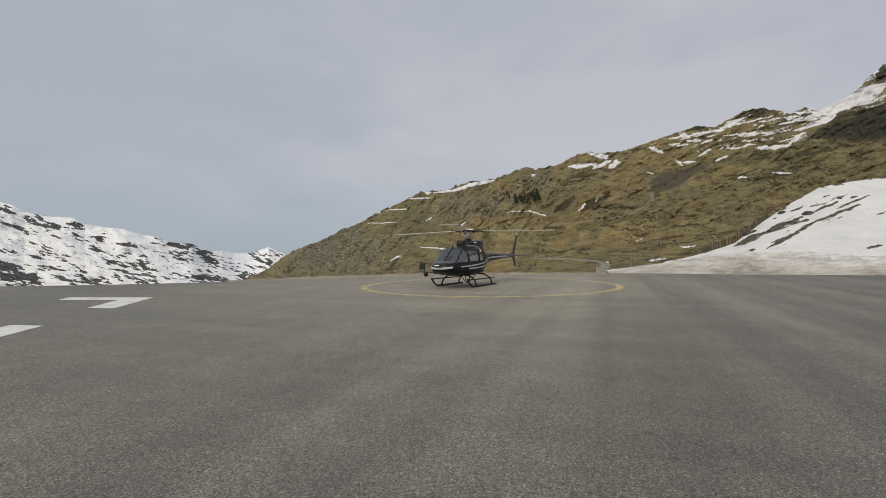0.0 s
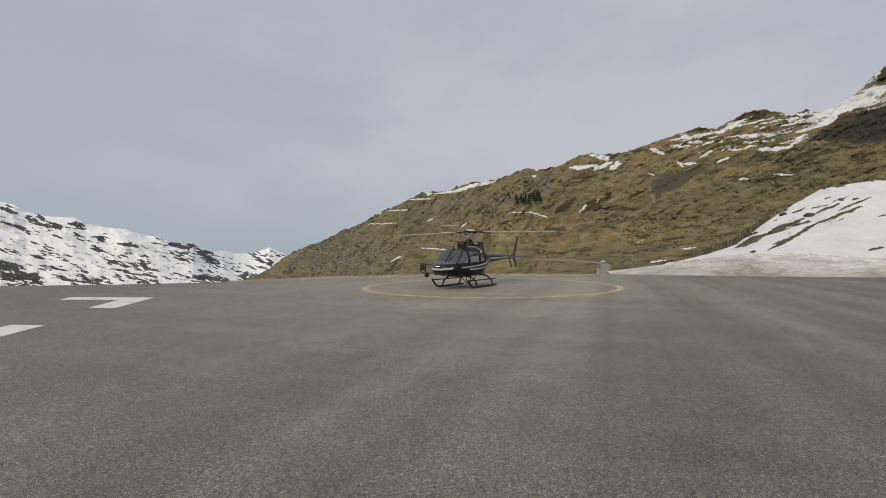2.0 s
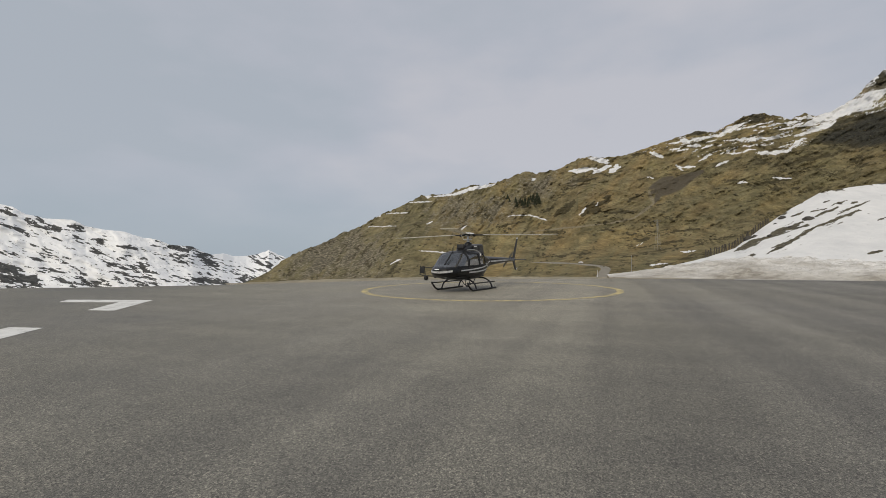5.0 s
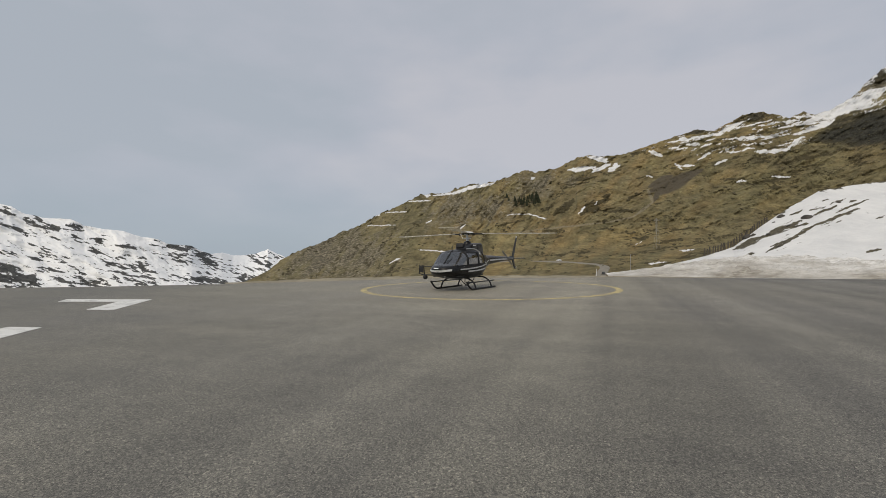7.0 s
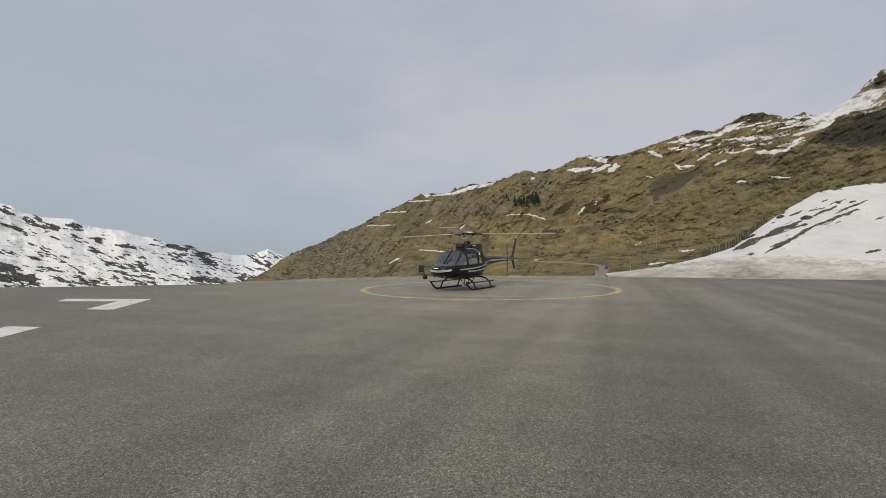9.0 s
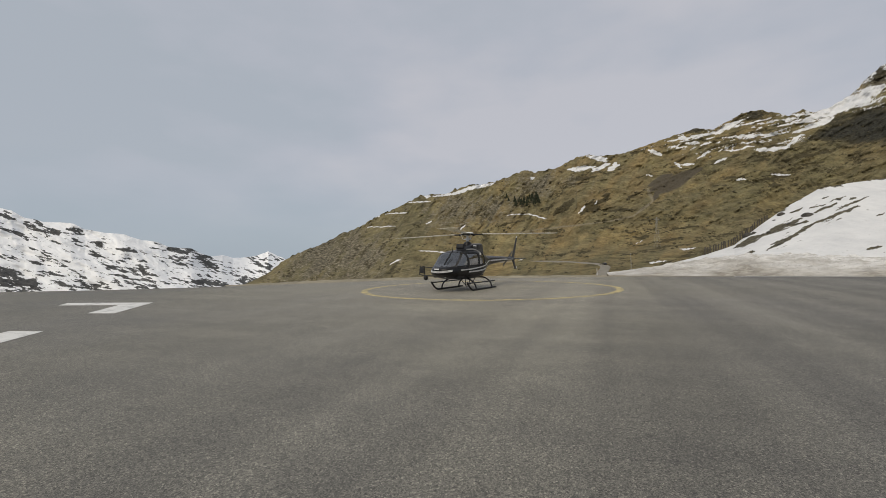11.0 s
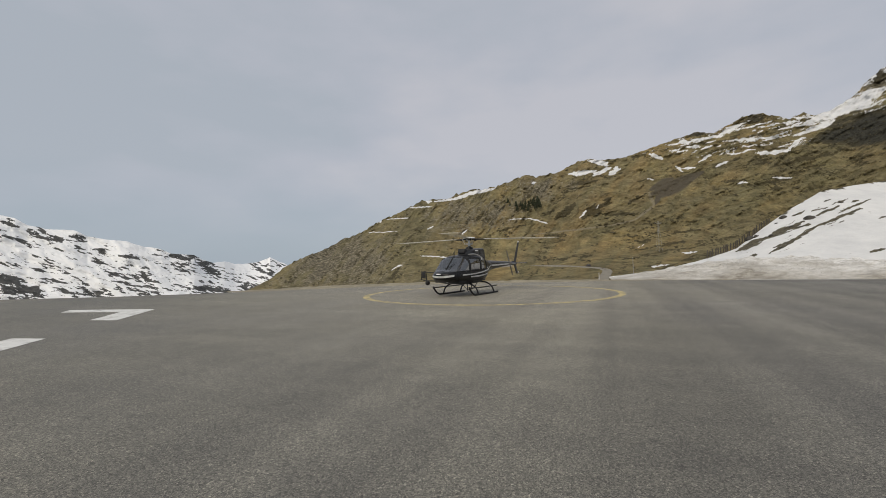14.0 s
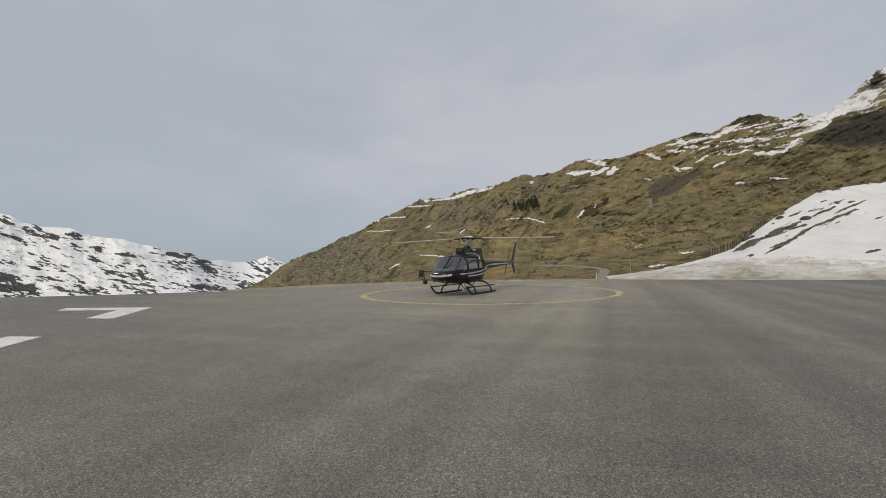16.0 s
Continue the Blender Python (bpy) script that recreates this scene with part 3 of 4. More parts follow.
    # Broad streaks and set patches where the turf turns darker olive-brown
    olive_turf = np.clip(0.45 + 1.5 * np.where(b < 17, angular(b, e, 45, 4.5, 1.5, 71), angular(b, e, 12, 6, 1.3, 71)) + 0.5 * blob(b, e, -14, 1, 10, 5) + 0.6 * blob(b, e, 36, 12, 9, 2.4) + 0.6 * blob(b, e, 39, 8, 8, 3) - 0.55 * blob(b, e, 7, 1, 9, 3.5), 0, 1)
    snow = snow - 0.22 * np.clip(angular(b, e, 10, 0.35, 0.2, 72), -0.5, 1)
    ochre = 0.9 * np.clip(0.5 + 1.6 * angular(b, e, 48, 3.0, 0.9, 29), 0, 1) * np.clip((b + 4) / 6, 0, 1)
    pick = np.random.default_rng(4)
    chosen = pick.random(b.shape) < np.where(b < 8, 0.05, 0.075) * np.clip(scrub + 0.05, 0, 0.8) * (snow < 0.1) * (e > -2.6) * (b < 47)
    build_heath(face[chosen], pick)
    return sheet("hillside", grid, HILL, {"snow": pad(snow), "rock": pad(np.clip(rock, 0, 1)), "bare": pad(np.clip(scree, 0, 0.92)), "track": pad(np.clip(1.3 * track, 0, 0.8)),
                                         "scrub": pad(np.clip(scrub, -1, 1)), "ochre": pad(ochre * (1 - 0.7 * olive_turf)), "olive_turf": pad(olive_turf), "crag": pad(np.clip(1.3 * dark + 0.7 * np.clip(knoll - 0.35, 0, 1), 0, 1))},
                 "brown grassy mountainside with rock bands and patches of old snow", "hill")


# skyline of the snow mountains across the valley
FAR_RIDGE = [(-85, 7), (-70, 9), (-58, 6.4), (-50, 6.0), (-45, 5.03), (-44.2, 4.83), (-43.3, 4.2), (-42.1, 3.94), (-40, 3.87), (-38.9, 3.23), (-35.7, 2.85),
             (-34.2, 2.28), (-32.7, 2.0), (-31.7, 1.51), (-29.5, 1.32), (-28.7, 0.81), (-27.6, 0.42), (-26.4, 0.5), (-25.3, 0.2), (-24.0, 0.2),
             (-22.75, 0.4), (-22.2, 0.66), (-21.8, 0.78), (-21.5, 0.98), (-21.2, 0.8), (-20.8, 0.62), (-20.4, 0.36), (-19.9, 0.2), (-18, -1.0), (-12, -1.5)]
FB, FE = np.array(FAR_RIDGE).T


def build_far_mountains():
    bs = np.concatenate([np.linspace(-85, -47, 60), np.linspace(-46.8, -12, 640)])
    b, v = np.meshgrid(bs, np.linspace(0, 1, 190))
    top = np.interp(b, FB, FE)
    top = top + 0.10 + 0.13 * rough(at(b, top, np.full_like(b, 3000.0)), 70, 4, 5) * np.clip((-21.8 - b) / 2, 0.6, 1)
    e = -7.5 + (top + 7.5) * v
    far = 2650 + 1600 / (1 + np.exp(-(b + 25.5) / 2.2))
    r = 2000 * (far / 2000) ** v
    flat = at(b, e, r)
    r = r * (1 + 0.022 * angular(b, e, -35, 5, 1.6, 33) + 0.006 * angular(b, e, -25, 1.5, 0.6, 34, 4, 0.6))
    r = np.minimum(r, 4600)
    behind = [at(b[-1:], e[-1:] - drop, np.minimum(r[-1:] * k, 4800)) for k, drop in ((1.03, 0.6), (1.1, 5.0))]
    grid = np.concatenate([at(b, e, r)] + behind)
    below = (top - e) / np.maximum(top + 3.4, 1.0)
    rock = 0.85 * strokes(b, e, PEAK_ROCK, 61, 0.5)
    fleck = 0.75 * angular(b, e, -12, 1.2, 0.17, 62, 4, 0.75) + 0.75 * angular(b, e, -32, 0.9, 0.15, 64, 4, 0.75)
    gash = angular(b, e, -32, 3.5, 0.8, 63, 4)
    rock = np.maximum(rock + 1.2 * fleck * (rock > 0), 0.0 + 2.1 * fleck + 0.8 * gash + 0.95 * np.clip(below - 0.42, -0.42, 0.45))
    return sheet("snow_mountains", grid, PEAKS, {"rock": np.concatenate([rock] + [rock[-1:]] * 2)},
                 "distant snow-covered mountain range with dark rock bands", "mountain")


# pad outline: the far side of the landing field, then round behind
EDGE = [(-62, 25), (-44, 26.3), (-27.3, 27.3), (-20.7, 27.75), (-14.4, 29.44), (-9.3, 32.44), (-2.0, 35.6), (5, 35.5), (11.7, 34.7), (13.7, 34.1),
        (20.7, 31.57), (28.2, 28.31), (40, 23.3), (60, 15)]


def build_ground():
    """The land under and beyond the field: level round it, then falling to the valley."""
    rad = np.concatenate([[0, 15, 25, 32], np.geomspace(37, 4700, 60)])
    bs = np.linspace(-180, 180, 241)
    b, r = np.meshgrid(bs, rad)
    out = np.clip(r - 38, 0, None)
    steep = np.interp(b, [-180, -110, -60, 0, 60, 110, 180], [0.05, 0.10, 0.13, 0.10, 0.06, 0.05, 0.05])
    z = -0.45 - np.minimum(out * steep, 230)
    p = np.stack([r * np.sin(np.radians(b)), r * np.cos(np.radians(b)), z], -1)
    p[..., 2] += rough(p, 40, 3, 41) * np.clip(out / 60, 0, 1) * 2.0 - np.clip(40 - r, 0, 1) * 0.02
    zero = np.zeros_like(r)
    return sheet("ground", p, HILL, {"snow": zero, "rock": zero + 0.3, "bare": zero, "track": zero, "scrub": zero, "ochre": zero, "olive_turf": zero, "crag": zero}, "rough mountain ground falling away to the valley", "ground")


def build_pad():
    bm = bmesh.new()
    outline = EDGE + [(62, -45), (-62, -45)]
    bot = [bm.verts.new((x, y, -0.4)) for x, y in outline]
    top_ = [bm.verts.new((x, y, 0)) for x, y in outline]
    n = len(outline)
    for i in range(n):
        bm.faces.new((bot[i], bot[(i + 1) % n], top_[(i + 1) % n], top_[i]))
    bm.faces.new(top_)
    bm.faces.new(bot[::-1])
    ob = part("pavement", bm, ASPHALT, None, "worn grey asphalt landing field with faint paving lanes", False)
    return tagged(ob, "", "pavement", "", "structure")


def along(points, step):
    """Points at even steps along a line on the plan."""
    pts = [Vector(p) for p in points]
    res = []
    for a, b in zip(pts, pts[1:]):
        n = max(1, int((b - a).length / step))
        res += [a.lerp(b, k / n) for k in range(n)]
    return res + [pts[-1]]


def build_verge():
    """A low uneven rim of earth and gravel along the far edge of the asphalt."""
    line = along([Vector((x, y, 0)) for x, y in EDGE[4:11]], 0.25)
    rows = []
    for i, p in enumerate(line):
        d = (line[min(i + 1, len(line) - 1)] - line[max(i - 1, 0)]).normalized()
        out_ = Vector((-d.y, d.x, 0))
        tall = float(np.interp(p.x, [-14, -10, 6, 12, 21], [0.02, 0.10, 0.10, 0.05, 0.02]))
        wide = float(np.interp(p.x, [-14, -8, 11, 14], [0.0, 1.0, 1.0, 0.0]))
        n = noise.noise(p * 0.9) * 0.6 + noise.noise(p * 3.1) * 0.4
        row = []
        for k, (o, h) in enumerate(((-0.06 - wide, 0.0), (-0.5 * wide, 0.08), (0.05, 0.35), (0.3, 0.9), (0.8, 1.0), (1.5, 0.5), (3.0, -3.5))):
            row.append(p + out_ * (o + (0.12 + 0.25 * wide * (k < 2)) * n) + Vector((0, 0, 0.004 + tall * h * (1 + 0.7 * n))))
        rows.append([tuple(v) for v in row])
    return sheet("verge", np.array(rows), GRAVEL, {}, "pale gravel and dry grass rim beside the asphalt", "verge")


def flat_mark(name, outline, material, label, z=0.004):
    bm = bmesh.new()
    low = [bm.verts.new((x, y, z - 0.003)) for x, y in outline]
    up = [bm.verts.new((x, y, z + 0.002)) for x, y in outline]
    n = len(outline)
    bm.faces.new(up)
    for i in range(n):
        bm.faces.new((low[i], low[(i + 1) % n], up[(i + 1) % n], up[i]))
    return tagged(part(name, bm, material, None, label, False), "", "road marking", "pad markings", "structure")


def build_marks():
    cx, cy, ro, ri, n = 2.45, 24.0, 6.78, 6.46, 128
    bm = bmesh.new()
    ring = [[bm.verts.new((cx + r * math.cos(a), cy + r * math.sin(a), z)) for r, z in ((ro, 0.001), (ro, 0.005), (ri, 0.005), (ri, 0.001))]
            for a in [2 * math.pi * k / n for k in range(n)]]
    for a, b in zip(ring, ring[1:] + ring[:1]):
        for k in range(3):
            bm.faces.new((a[k], b[k], b[k + 1], a[k + 1]))
    tagged(part("yellow_circle", bm, YELLOW_LINE, None, "worn yellow painted landing circle on asphalt"), "", "road marking", "pad markings", "structure")
    white = "worn white painted dash on asphalt"
    flat_mark("white_dash", [(-16.2, 19.15), (-12.25, 18.72), (-11.1, 14.95), (-12.15, 15.15), (-13.05, 17.85), (-15.7, 18.12)], WHITE_LINE,
              "white painted corner dash on asphalt")
    flat_mark("white_dash", [(-11.15, 11.4), (-10.15, 11.25), (-9.2, 8.0), (-10.2, 8.2)], WHITE_LINE, white)


# skyline of the snow slope behind the ploughed bank
SLOPE = [(20.5, -4.2), (22.2, -2.75), (27.4, -1.14), (30.7, -0.2), (33.4, 0.81), (35.4, 2.55), (38.2, 4.71), (40.4, 6.05), (42.5, 6.36), (45.1, 6.55), (55, 8), (80, 6)]
SB, SE = np.array(SLOPE).T


def slope_range(b, e):
    b, e = np.asarray(b, float), np.asarray(e, float)
    v = np.clip((e + 4.2) / np.maximum(np.interp(b, SB, SE) + 4.2, 0.05), 0, 1)
    near = np.interp(b, [20, 30, 45, 80], [39, 41, 42, 44])
    far = np.interp(b, [20, 27, 31, 36, 45, 80], [41, 50, 58, 66, 85, 90])
    return near * (far / near) ** v


def on_slope(b, e):
    return Vector(at(np.array(b), np.array(e), slope_range(b, e)).tolist())


def build_slope():
    b, v = np.meshgrid(np.concatenate([np.linspace(20.5, 46.5, 420), np.linspace(47, 80, 50)]), np.linspace(0, 1, 150))
    top = np.interp(b, SB, SE)
    top = top + 0.07 * rough(at(b, top, np.full_like(b, 80.0)), 2.5, 3, 51)
    e = -4.2 + (top + 4.2) * v
    r = slope_range(b, e)
    flat = at(b, e, r)
    earth = strokes(b, e, [(*row[:4], row[4] * (0.62 if row[0] < 36 else 0.38)) for row in SLOPE_EARTH], 55, 0.20)
    wide = strokes(b, e, [(*row[:4], row[4] * 1.6) for row in SLOPE_EARTH], 55, 0.2)
    earth = np.maximum(earth, wide * np.clip(3.0 * angular(b, e, 24, 1.6, 0.13, 57, 4, 0.6) - 0.35, 0, 1))
    earth = np.maximum(earth, np.clip(0.9 * earth + 0.5 * angular(b, e, 24, 1.2, 0.12, 56, 4, 0.6), 0, 1))
    r = r * (1 + 0.012 * rough(flat, 14, 3, 52) + 0.003 * rough(flat, 3, 3, 53) + 0.004 * earth)
    behind = [at(b[-1:], e[-1:] - d, r[-1:] * k) for k, d in ((1.02, 0.5), (1.2, 6.0))]
    edge = np.clip(rough(at(b, e, r), 2.0, 3, 54) * 0.9 + (v - 0.97) * 16, 0, 0.8) * (b > 37) * (v > 0.9)
    earth = np.maximum(earth, edge)
    return sheet("snow_slope", np.concatenate([at(b, e, r)] + behind), SNOW, {"earth": np.concatenate([earth] + [earth[-1:]] * 2)},
                 "steep old snowfield with streaks of bare earth", "snow")


def build_bank():
    """Snow ploughed off the field, piled along its edge."""
    line = along([Vector((x, y, 0)) for x, y in ((13.0, 34.6), (14.2, 34.2), (20.7, 31.8), (28.2, 28.5), (40, 23.5), (60, 15.2))], 0.13)
    rows, grime = [], []
    for i, p in enumerate(line):
        d = (line[min(i + 4, len(line) - 1)] - line[max(i - 4, 0)]).normalized()
        out_ = Vector((-d.y, d.x, 0))
        tall = np.interp(p.x, [13, 14.5, 17.5, 21, 24, 30, 40, 60], [0.02, 0.25, 0.75, 1.35, 1.50, 1.15, 1.0, 1.1])
        row, g = [], []
        for k in range(44):
            t = k / 43
            o = t * 7.0
            h = math.sin(min(1, t * 1.25) * math.pi / 2) ** 0.8 if t < 0.8 else 1 - (t - 0.8) * 0.8
            q = p + out_ * o
            lump = 0.26 * noise.noise(q * 0.6) + 0.18 * noise.noise(q * 1.7) + 0.09 * noise.noise(q * 4.5)
            row.append(tuple(q + Vector((0, 0, tall * max(h, 0) + lump * min(1, t * 6) * min(1, tall) + 0.003)) - out_ * (lump * 0.5 if k else 0.06 * noise.noise(q * 2.3))))
            g.append(np.clip(0.76 - 0.6 * t - 0.45 * min(1.0, max(0.0, (p.x - 21) / 6)) * (0.4 + t) + 0.25 * noise.noise(q * 0.35), 0, 1))
        rows.append(row)
        grime.append(g)
    return sheet("snow_bank", np.array(rows), BANK, {"grime": np.array(grime)}, "dirty ploughed snow bank along the asphalt edge", "snow bank")


build_ground()
build_far_mountains()
build_hill()
build_pad()
build_verge()
build_marks()
build_slope()
build_bank()


# ---- helicopter ----
# x, lowest z, highest z, half width, squareness
HULL = [(2.80, 0.98, 1.07, 0.10, 2.0), (2.72, 0.85, 1.17, 0.40, 2.2), (2.50, 0.74, 1.26, 0.62, 2.5), (2.18, 0.66, 1.38, 0.77, 2.7), (1.86, 0.61, 1.66, 0.83, 2.8),
        (1.55, 0.58, 1.93, 0.87, 3.0), (1.25, 0.56, 2.02, 0.89, 3.2), (0.9, 0.55, 2.06, 0.91, 3.4), (0.4, 0.55, 2.09, 0.91, 3.4), (-0.2, 0.55, 2.09, 0.90, 3.3), (-0.7, 0.60, 2.04, 0.82, 2.7),
        (-1.2, 0.76, 1.93, 0.64, 2.5), (-1.7, 0.97, 1.81, 0.46, 2.3), (-2.3, 1.14, 1.72, 0.33, 2.1)]
COWL = [(0.74, 2.00, 2.10, 0.18, 2.2), (0.52, 1.98, 2.28, 0.32, 2.6), (0.1, 1.95, 2.37, 0.42, 3.6), (-0.6, 1.85, 2.42, 0.47, 7.0), (-0.98, 1.7, 2.44, 0.47, 7.0), (-1.10, 1.6, 2.43, 0.46, 6.0),
        (-1.24, 1.55, 2.02, 0.42, 5.0)]
BOOM = [(-2.1, 1.14, 1.77, 0.33, 2.3), (-3.1, 1.26, 1.74, 0.26, 2.3), (-4.4, 1.36, 1.70, 0.20, 2.2), (-5.8, 1.43, 1.65, 0.14, 2.1), (-6.5, 1.46, 1.62, 0.10, 2.0)]


def section(shape, x):
    xs = [s[0] for s in shape][::-1]
    return [float(np.interp(x, xs, [s[k] for s in shape][::-1])) for k in range(1, 5)]


def hull_point(shape, x, a, grow=0.0):
    lo, hi, w, n = section(shape, x)
    c, s = math.cos(a), math.sin(a)
    y = (w + grow) * math.copysign(abs(c) ** (2 / n), c)
    z = (lo + hi) / 2 + ((hi - lo) / 2 + grow) * math.copysign(abs(s) ** (2 / n), s)
    return Vector((x, y, z))


def flank(shape, x, z, side, grow):
    """The point of the hull's skin at x and height z, on one side."""
    lo, hi, w, n = section(shape, x)
    t = max(-0.999, min(0.999, (z - (lo + hi) / 2) / ((hi - lo) / 2)))
    return Vector((x, side * ((w * (1 - abs(t) ** n) ** (1 / n)) + grow), z))


def loft(shape, nx, na, keep=None, grow=0.0):
    """Skin over the sections; keep(x, y, z): which faces stay."""
    bm = bmesh.new()
    x0, x1 = shape[0][0], shape[-1][0]
    xs = [x0 + (x1 - x0) * (k / nx) for k in range(nx + 1)]
    rings = [[bm.verts.new(hull_point(shape, x, 2 * math.pi * k / na, grow)) for k in range(na)] for x in xs]
    for a, b in zip(rings, rings[1:]):
        for k in range(na):
            f = (a[k], a[(k + 1) % na], b[(k + 1) % na], b[k])
            if keep is None or keep(*(sum((v.co for v in f), Vector()) / 4)):
                bm.faces.new(f)
    if keep is None:
        bm.faces.new(rings[0])
        bm.faces.new(rings[-1][::-1])
    bmesh.ops.delete(bm, geom=[v for v in bm.verts if not v.link_faces], context="VERTS")
    return bm


def pane_of(x, y, z):
    """Which window a point of the cabin's skin belongs to."""
    belt = 1.27 + 0.03 * (1.5 - x)
    if z > belt and x > 1.40 and 0.045 < abs(y) and z < 1.93:
        return "windscreen_" + ("port" if y > 0 else "starboard")
    if belt < z < 1.88 and 0.30 < x < 1.28 and abs(y) > 0.5:
        return "door_pane_" + ("port" if y > 0 else "starboard")
    if belt < z < 1.88 and -0.50 < x < 0.18 and abs(y) > 0.5:
        return "cabin_pane_" + ("port" if y > 0 else "starboard")
    return ""


def nose_reach(y, z):
    """How far forward the hull's skin stands at y and height z."""
    lo_x, hi_x = 1.6, 2.8
    for _ in range(24):
        m = (lo_x + hi_x) / 2
        if flank(HULL, m, z, 1, 0).y > abs(y):
            lo_x = m
        else:
            hi_x = m
    return lo_x


def strip(shape, points, width, side, parent, material, name, label="", grow=0.012):
    """A painted band lying on the hull's skin along (x, z) points."""
    bm = bmesh.new()
    line = along([Vector((x, 0, z)) for x, z in points], 0.08)
    prev = None
    for p in line:
        a, b = flank(shape, p.x, p.z - width / 2, side, grow), flank(shape, p.x, p.z + width / 2, side, grow)
        ahead = Vector((0.025 * max(0.0, min(1.0, p.x - 1.75)), 0, 0))
        cur = [bm.verts.new(v + ahead) for v in (a, b)]
        if prev:
            bm.faces.new((prev[0], cur[0], cur[1], prev[1]))
        prev = cur
    bmesh.ops.solidify(bm, geom=bm.faces[:], thickness=0.008)
    return part(name, bm, material, parent, label)


def foil(root, tip, chord0, chord1, thick, chord_axis, thick_axis):
    """A thin tapered aerofoil from root to tip."""
    bm = bmesh.new()
    shape = [(0.5, 0), (0.3, 0.42), (0, 0.5), (-0.5, 0.02), (0, -0.5), (0.3, -0.42)]
    ca, ta = Vector(chord_axis), Vector(thick_axis)
    rings = []
    for p, c in ((Vector(root), chord0), (Vector(root).lerp(Vector(tip), 0.5), (chord0 + chord1) / 2), (Vector(tip), chord1)):
        rings.append([bm.verts.new(p + ca * (u * c) + ta * (w * thick)) for u, w in shape])
    for a, b in zip(rings, rings[1:]):
        for k in range(6):
            bm.faces.new((a[k], a[(k + 1) % 6], b[(k + 1) % 6], b[k]))
    bm.faces.new(rings[0][::-1])
    bm.faces.new(rings[-1])
    return bm


def build_helicopter():
    h = thing("helicopter", pose(1.25, 23.8, 0.004, 0, 0, -122),
              "black and grey light helicopter with spinning rotor inside the yellow circle", "helicopter")
    body = part("fuselage", loft(HULL, 96, 72, lambda x, y, z: not pane_of(x, y, z)), BLACK, h, "glossy black fuselage")
    mod = body.modifiers.new("skin", "SOLIDIFY")
    mod.thickness, mod.offset = 0.025, -1
    for pane in ("windscreen_port", "windscreen_starboard", "door_pane_port", "door_pane_starboard", "cabin_pane_port", "cabin_pane_starboard"):
        ob = part(pane.rsplit("_", 1)[0], loft(HULL, 96, 72, lambda x, y, z, p=pane: pane_of(x, y, z) == p, -0.004), GLASS, body, "tinted curved window")
        ob.visible_shadow = False
    # inside
    part("cabin_floor", solid(2.8, 1.4, 0.06, pose(0.75, 0, 0.72), 0.01), MATT, h)
    part("rear_bulkhead", solid(0.06, 1.4, 1.20, pose(-0.55, 0, 1.34), 0.01), MATT, h)
    part("instrument_panel", solid(0.22, 0.75, 0.55, pose(1.92, 0.1, 1.02, 0, -18), 0.04), MATT, h)
    for y in (-0.42, 0.42):
        bm = solid(0.5, 0.48, 0.14, pose(1.0, y, 0.98), 0.04)
        box(bm, 0.12, 0.46, 0.68, pose(0.72, y, 1.28, 0, -10), 0.04)
        box(bm, 0.09, 0.24, 0.18, pose(0.62, y, 1.68, 0, -8), 0.03)
        part("seat", bm, FABRIC, h, "dark pilot seat")
    bm = solid(0.5, 1.3, 0.14, pose(-0.15, 0, 0.98), 0.04)
    for y in (-0.45, 0.0, 0.45):
        box(bm, 0.12, 0.40, 0.66, pose(-0.38, y, 1.30, 0, -8), 0.04)
        box(bm, 0.09, 0.22, 0.16, pose(-0.44, y, 1.68, 0, -6), 0.03)
    part("rear_bench", bm, FABRIC, h, "dark rear bench seat")
    # engine deck
    cowl = part("engine_cowl", loft(COWL, 36, 36), CHARCOAL, h, "dark grey engine cowling")
    part("air_intake", solid(0.30, 0.40, 0.24, pose(0.58, 0.02, 2.25, 0, -14), 0.03), MATT, cowl, "black intake opening")
    part("exhaust_pipe", tube([(-1.1, 0, 2.12), (-1.35, 0, 2.12), (-1.5, 0, 2.14)], [0.15, 0.16, 0.16], 14, ends=False), STEEL, h, "heat-stained steel exhaust")
    # added pale bar in the shape of the highlight on the cowling's lower edge
    part("cowl_edge_glint", tube(bend([(1.0, 0.60, 2.08), (0.5, 0.68, 2.09), (0.2, 0.78, 2.02), (0.08, 0.87, 1.90), (0.10, 0.90, 1.80)]), 0.035, 8), STEEL, cowl, "pale bar standing in for the highlight along the cowling edge")
    part("cowl_lettering", solid(0.34, 0.01, 0.05, pose(-0.12, 0.478, 2.29), 0.003), SILVER, cowl, "pale bar on the cowling")
    for x0 in (-0.15, -0.75):
        part("cowl_panel", solid(0.50, 0.02, 0.24, pose(x0 + 0.05, 0.462, 2.22), 0.008), BLACK, cowl)
    # stripes and panel lines
    for side in (1, -1):
        strip(HULL, [(2.0, 1.06), (1.3, 1.08), (0.6, 1.12), (0.0, 1.17), (-0.8, 1.27), (-1.4, 1.37), (-2.1, 1.49)], 0.065, side, body, SILVER, "stripe", "silver side stripe")
        strip(HULL, [(1.3, 0.95), (0.4, 0.97), (-0.3, 1.02), (-0.9, 1.09)], 0.075, side, body, SILVER, "lower_stripe", "silver lower side stripe")
        strip(HULL, [(-0.55, 1.40), (-1.0, 1.30), (-1.5, 1.18), (-1.75, 1.12)], 0.06, side, body, SILVER, "slant_stripe", "silver slanting stripe")
        strip(BOOM, [(-2.3, 1.47), (-4.2, 1.51), (-6.2, 1.54)], 0.085, side, body, SILVER, "boom_stripe", "pale tail stripe")
